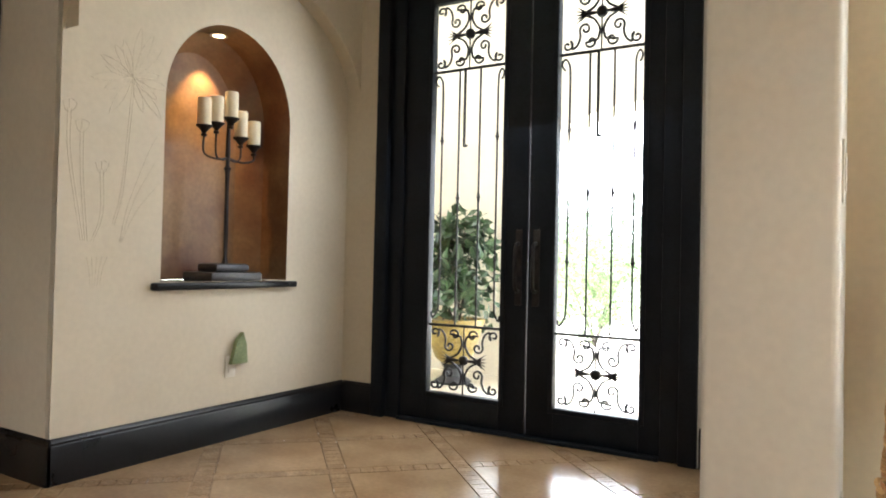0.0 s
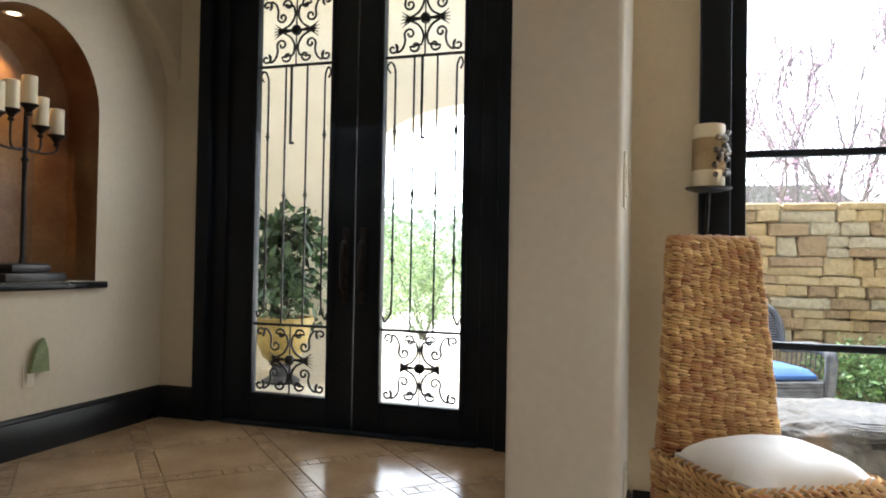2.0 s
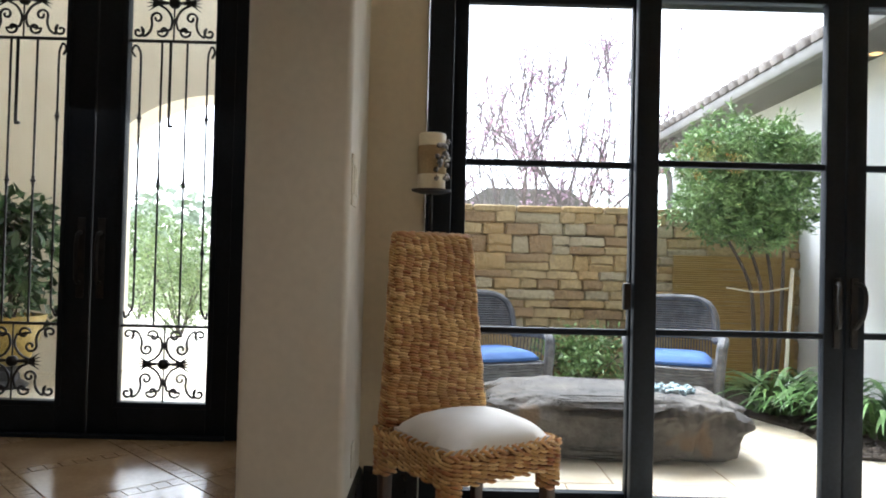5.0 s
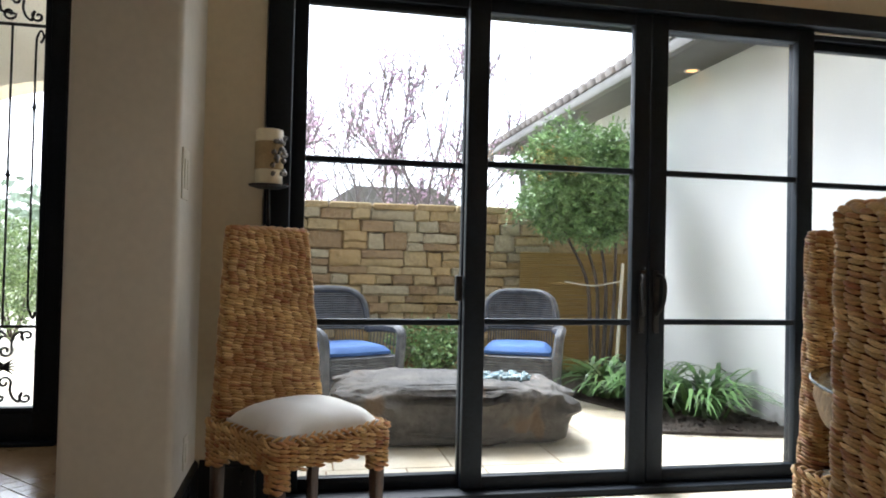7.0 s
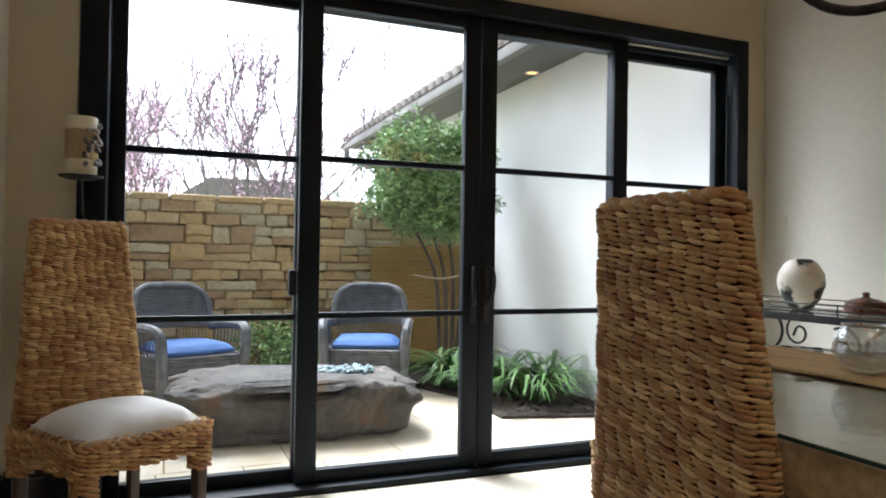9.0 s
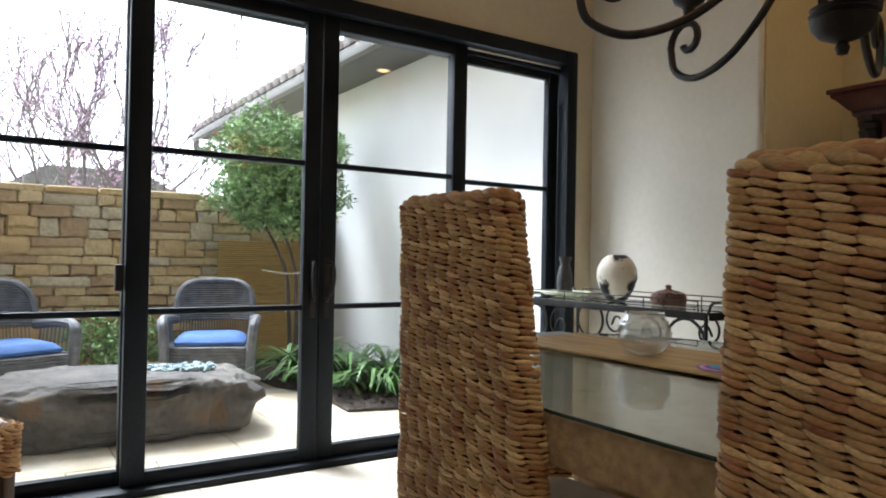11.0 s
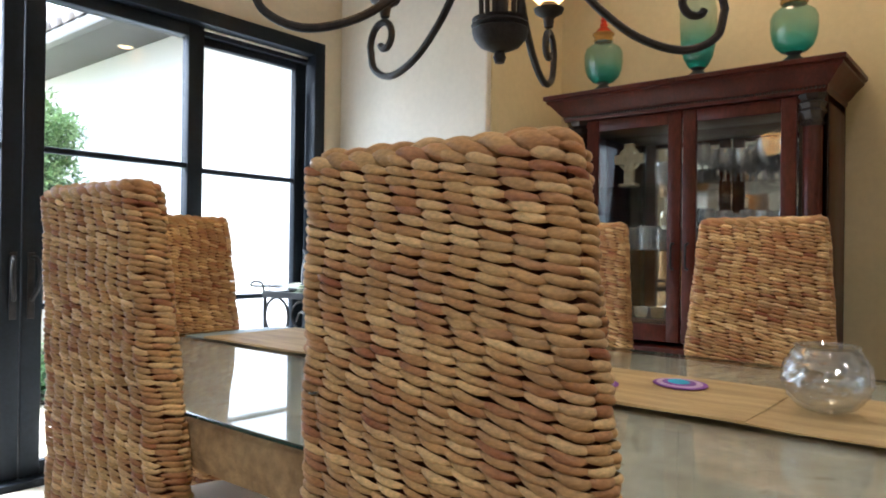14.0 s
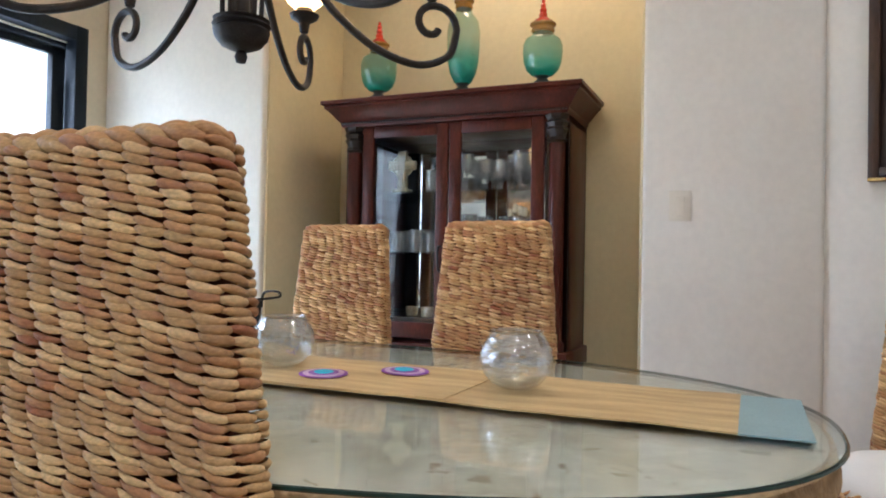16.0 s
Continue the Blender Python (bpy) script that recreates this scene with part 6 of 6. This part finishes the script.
# Flowering trees behind the courtyard wall.
def redbud(x, y, seed, blossom, high=1.0, lean=(0, 0), label="bare-branched redbud tree with pink blossom", per=6):
    r6 = random.Random(seed)
    ob = thing("redbud_tree", label, "tree", group="flowering trees behind the wall")
    bm, tips = bmesh.new(), []
    for k in range(4):
        a = 2 * math.pi * k / 4 + r6.random()
        branches(r6, (x + 0.08 * math.cos(a), y + 0.08 * math.sin(a), -0.2), (0.45 * math.cos(a) + lean[0], 0.4 * math.sin(a) + lean[1], 1.0), 1.9 * high, 0.06 * high, 4, tips, bm, 0.42, 0.42, 0.008)
    part("trunk", bm, M_TWIG, ob)
    v, f = [], []
    for t in tips:
        if r6.random() < blossom:
            leaves(v, f, t, per, 0.045, r6, 0.10, 0.8)
    part_ = raw("blossom", v, f, M_BLOSSOM, ob, False)
    return ob


redbud(1.05, 9.2, 71, 0.6, 0.66, (-0.32, 0))
redbud(1.78, 9.4, 72, 0.5, 0.86)
redbud(-1.2, 12.5, 73, 0.5, 0.95)
redbud(1.2, 15.5, 74, 0.0, 1.0, label="bare grey tree in the distance")
house = thing("far_house", "far low house with a grey tiled roof", "house")
part("wall", B(0.0, 9.0, 34, 40, -0.2, 2.6), M_STUCCO, house)
part("roof", prism(bmesh.new(), [(-0.6, 33.4, 2.6), (9.6, 33.4, 2.6), (6.5, 33.4, 4.6), (2.6, 33.4, 4.6)], (0, 7, 0)), M_TILE, house)
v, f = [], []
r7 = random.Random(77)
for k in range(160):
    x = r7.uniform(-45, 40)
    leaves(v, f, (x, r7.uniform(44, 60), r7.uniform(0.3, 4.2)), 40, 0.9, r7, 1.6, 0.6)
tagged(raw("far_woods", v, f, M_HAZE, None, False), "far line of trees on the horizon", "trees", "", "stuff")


# ---- pieces: wall stones, flags, roof tiles, floor tiles ----
sw = struct("wall_courtyard_stone", B(-0.03, 3.5, 5.94, 6.2, -0.2, 1.50), M_MORTAR, "sandstone courtyard wall of coursed squared stones")
r8 = random.Random(33)


def chunk(w, h, d, seed):
    rr = random.Random(seed)
    bm = B(-w / 2, w / 2, -d, 0.02, -h / 2, h / 2, bevel=min(0.016, h * 0.17), segs=1)
    bmesh.ops.subdivide_edges(bm, edges=[e for e in bm.edges if e.calc_length() > 0.06], cuts=1, use_grid_fill=True)
    for q in bm.verts:
        q.co += Vector((rr.uniform(-0.008, 0.006), rr.uniform(-0.012, 0.006), rr.uniform(-0.009, 0.007)))
    return bm


SIZES = [(w, h) for w in (0.15, 0.22, 0.30, 0.38, 0.48) for h in (0.06, 0.085, 0.115, 0.165)]
STONES = {}
for i, (w_, h_) in enumerate(SIZES):
    bm = chunk(w_ - 0.002, h_ - 0.001, 0.035, i)
    me = bpy.data.meshes.new("stone")
    bmesh.ops.recalc_face_normals(bm, faces=bm.faces)
    bm.to_mesh(me)
    bm.free()
    me.materials.append(M_STONE)
    me.shade_smooth()
    me.set_sharp_from_angle(angle=radians(35))
    STONES[(w_, h_)] = me
# Courses of uneven height; now and then two thin stones make up one course.
z, k = -0.03, 0
while z < 1.46:
    hc = min(r8.choice((0.075, 0.09, 0.105, 0.125, 0.15, 0.165)), 1.475 - z)
    x = -0.03 - r8.random() * 0.2
    while x < 3.47:
        w_ = r8.choice((0.15, 0.22, 0.22, 0.30, 0.30, 0.38)) * r8.uniform(0.85, 1.15)
        for h_, zc in (((hc * 0.45, z + hc * 0.225), (hc * 0.55, z + hc * 0.725)) if hc > 0.12 and r8.random() < 0.4 else ((hc, z + hc / 2),)):
            key = min(SIZES, key=lambda q: abs(q[0] - w_) + 2 * abs(q[1] - h_))
            ob = new("stone", STONES[key])
            ob.parent = sw
            ob.location = (x + w_ / 2, 5.94 + r8.uniform(-0.016, 0.008), zc + r8.uniform(-0.005, 0.005))
            ob.rotation_euler = (0, radians(r8.uniform(-1.6, 1.6)), 0)
            ob.scale = (w_ / key[0], 1.0, h_ / key[1])
        x += w_
    z += hc
x = -0.05
while x < 3.5:
    w_ = r8.uniform(0.3, 0.5)
    ob = part("coping_stone", B(x, min(3.5, x + w_) - 0.012, 5.89, 6.24, 1.46, 1.52 + r8.uniform(-0.006, 0.008), bevel=0.012, segs=1), M_STONE, sw)
    x += w_
scr = thing("reed_screen", "tan woven reed screen leaning against the stone wall", "screen")
bm = bmesh.new()
for i in range(58):
    zz = 0.02 + 0.019 * i
    tube(bm, [(2.36, 5.86 + 0.004 * (i % 2), zz), (2.9, 5.855, zz + r8.uniform(-0.004, 0.004)), (3.44, 5.86 + 0.004 * (i % 2), zz)], 0.009, 5)
part("reeds", bm, M_REED, scr)

patio = tagged(bpy.data.objects["ground_patio_bed"], "", "patio")
y = WY + 0.245
while y < 5.9:
    d_ = r8.choice((0.4, 0.6, 0.4))
    x = 0.0 - r8.random() * 0.3
    while x < 3.5:
        w_ = r8.choice((0.4, 0.6, 0.8))
        x0, x1, y1 = max(x, -0.02), min(x + w_, 3.495), min(y + d_, 5.92)
        if x1 - x0 > 0.05:
            part("flagstone", B(x0 + 0.003, x1 - 0.003, y + 0.003, y1 - 0.003, -0.09, -0.05 + r8.uniform(-0.0015, 0.0015), bevel=0.004, segs=1), M_PATIO, patio)
        x += w_
    y += d_

prof = [(0.085 * math.cos(a), 0.075 * math.sin(a)) for a in [math.pi * k / 7 for k in range(8)]]
bm = bmesh.new()
rows = []
for u, k in ((0.0, 1.0), (0.43, 0.86)):
    rows.append([bm.verts.new((u, c * k, s * k)) for c, s in prof])
for a, b in zip(rows[0], rows[0][1:]):
    i, j = rows[0].index(a), rows[0].index(b)
    bm.faces.new((a, b, rows[1][j], rows[1][i]))
bm.faces.new(rows[0])
me = bpy.data.meshes.new("roof_tile")
bmesh.ops.recalc_face_normals(bm, faces=bm.faces)
bm.to_mesh(me)
bm.free()
me.materials.append(M_TILE)
me.shade_smooth()
slope = math.degrees(math.atan2(1.74, 4.18))
for j in range(32):
    for i in range(7):
        ob = new("roof_tile", me)
        ob.parent = roof
        u = -0.06 + 0.36 * i
        ob.matrix_basis = pose(3.0 + u * math.cos(radians(slope)), 2.98 + 0.205 * j, 2.665 + u * math.sin(radians(slope)) + 0.012, 0, -slope - 2, 0)

# Floor tiles: set square in the dining room; diagonal with mosaic bands in the entry.
floor = bpy.data.objects["floor"]
T = 0.46
me = bpy.data.meshes.new("floor_tile")
bm = B(-T / 2 + 0.002, T / 2 - 0.002, -T / 2 + 0.002, T / 2 - 0.002, -0.02, 0.0, bevel=0.002, segs=1)
bm.to_mesh(me)
bm.free()
me.materials.append(M_LIME)
for i in range(9):
    for j in range(7):
        ob = new("floor_tile", me)
        ob.parent = floor
        ob.location = (-0.02 + T * (i + 0.5), WY - 0.03 - T * (j + 0.5), 0.0)
big = bmesh.new()
block(big, -5.0, -0.03, -4.0, 1.2, -0.02, -0.001)
block(big, -0.03, WX, -4.0, WY - 0.03 - 7 * T, -0.02, -0.001)
tagged(finish("floor_far_tiles", big, M_TRAV), "travertine floor continuing behind", "floor", "", "structure")
D = 0.52
me = bpy.data.meshes.new("floor_tile")
bm = B(-D / 2 + 0.002, D / 2 - 0.002, -D / 2 + 0.002, D / 2 - 0.002, -0.02, 0.0, bevel=0.003, segs=1)
bm.to_mesh(me)
bm.free()
me.materials.append(M_TRAV)
c45 = math.sqrt(0.5)
step = D + 0.085
mv, mf = [], []


def chip(cx, cy, sx, sy):
    b = len(mv)
    for dx, dy, z in ((-1, -1, -0.02), (1, -1, -0.02), (1, 1, -0.02), (-1, 1, -0.02), (-1, -1, 0), (1, -1, 0), (1, 1, 0), (-1, 1, 0)):
        lx, ly = cx + dx * sx / 2, cy + dy * sy / 2
        mv.append((-1.66 + (lx - ly) * c45, 2.45 + (lx + ly) * c45, z - 0.0005))
    for q in ((4, 5, 6, 7), (0, 1, 5, 4), (1, 2, 6, 5), (2, 3, 7, 6), (3, 0, 4, 7)):
        mf.append([b + k for k in q])


for i in range(-4, 5):
    for j in range(-4, 5):
        cx, cy = i * step, j * step
        x, y = -1.66 + (cx - cy) * c45, 2.45 + (cx + cy) * c45
        if not (-3.4 < x < 0.0 and 0.9 < y < 3.9):
            continue
        ob = new("floor_tile", me)
        ob.parent = floor
        ob.matrix_basis = pose(x, y, 0, 0, 0, 45)
        for k in range(8):
            o = (k - 3.5) * D / 8
            chip(cx + o, cy + step / 2, D / 8 - 0.004, 0.079)
            chip(cx + step / 2, cy + o, 0.079, D / 8 - 0.004)
        chip(cx + step / 2, cy + step / 2, 0.079, 0.079)
raw("mosaic_chips", mv, mf, M_MOSAIC, floor, False)["kind"] = "stuff"
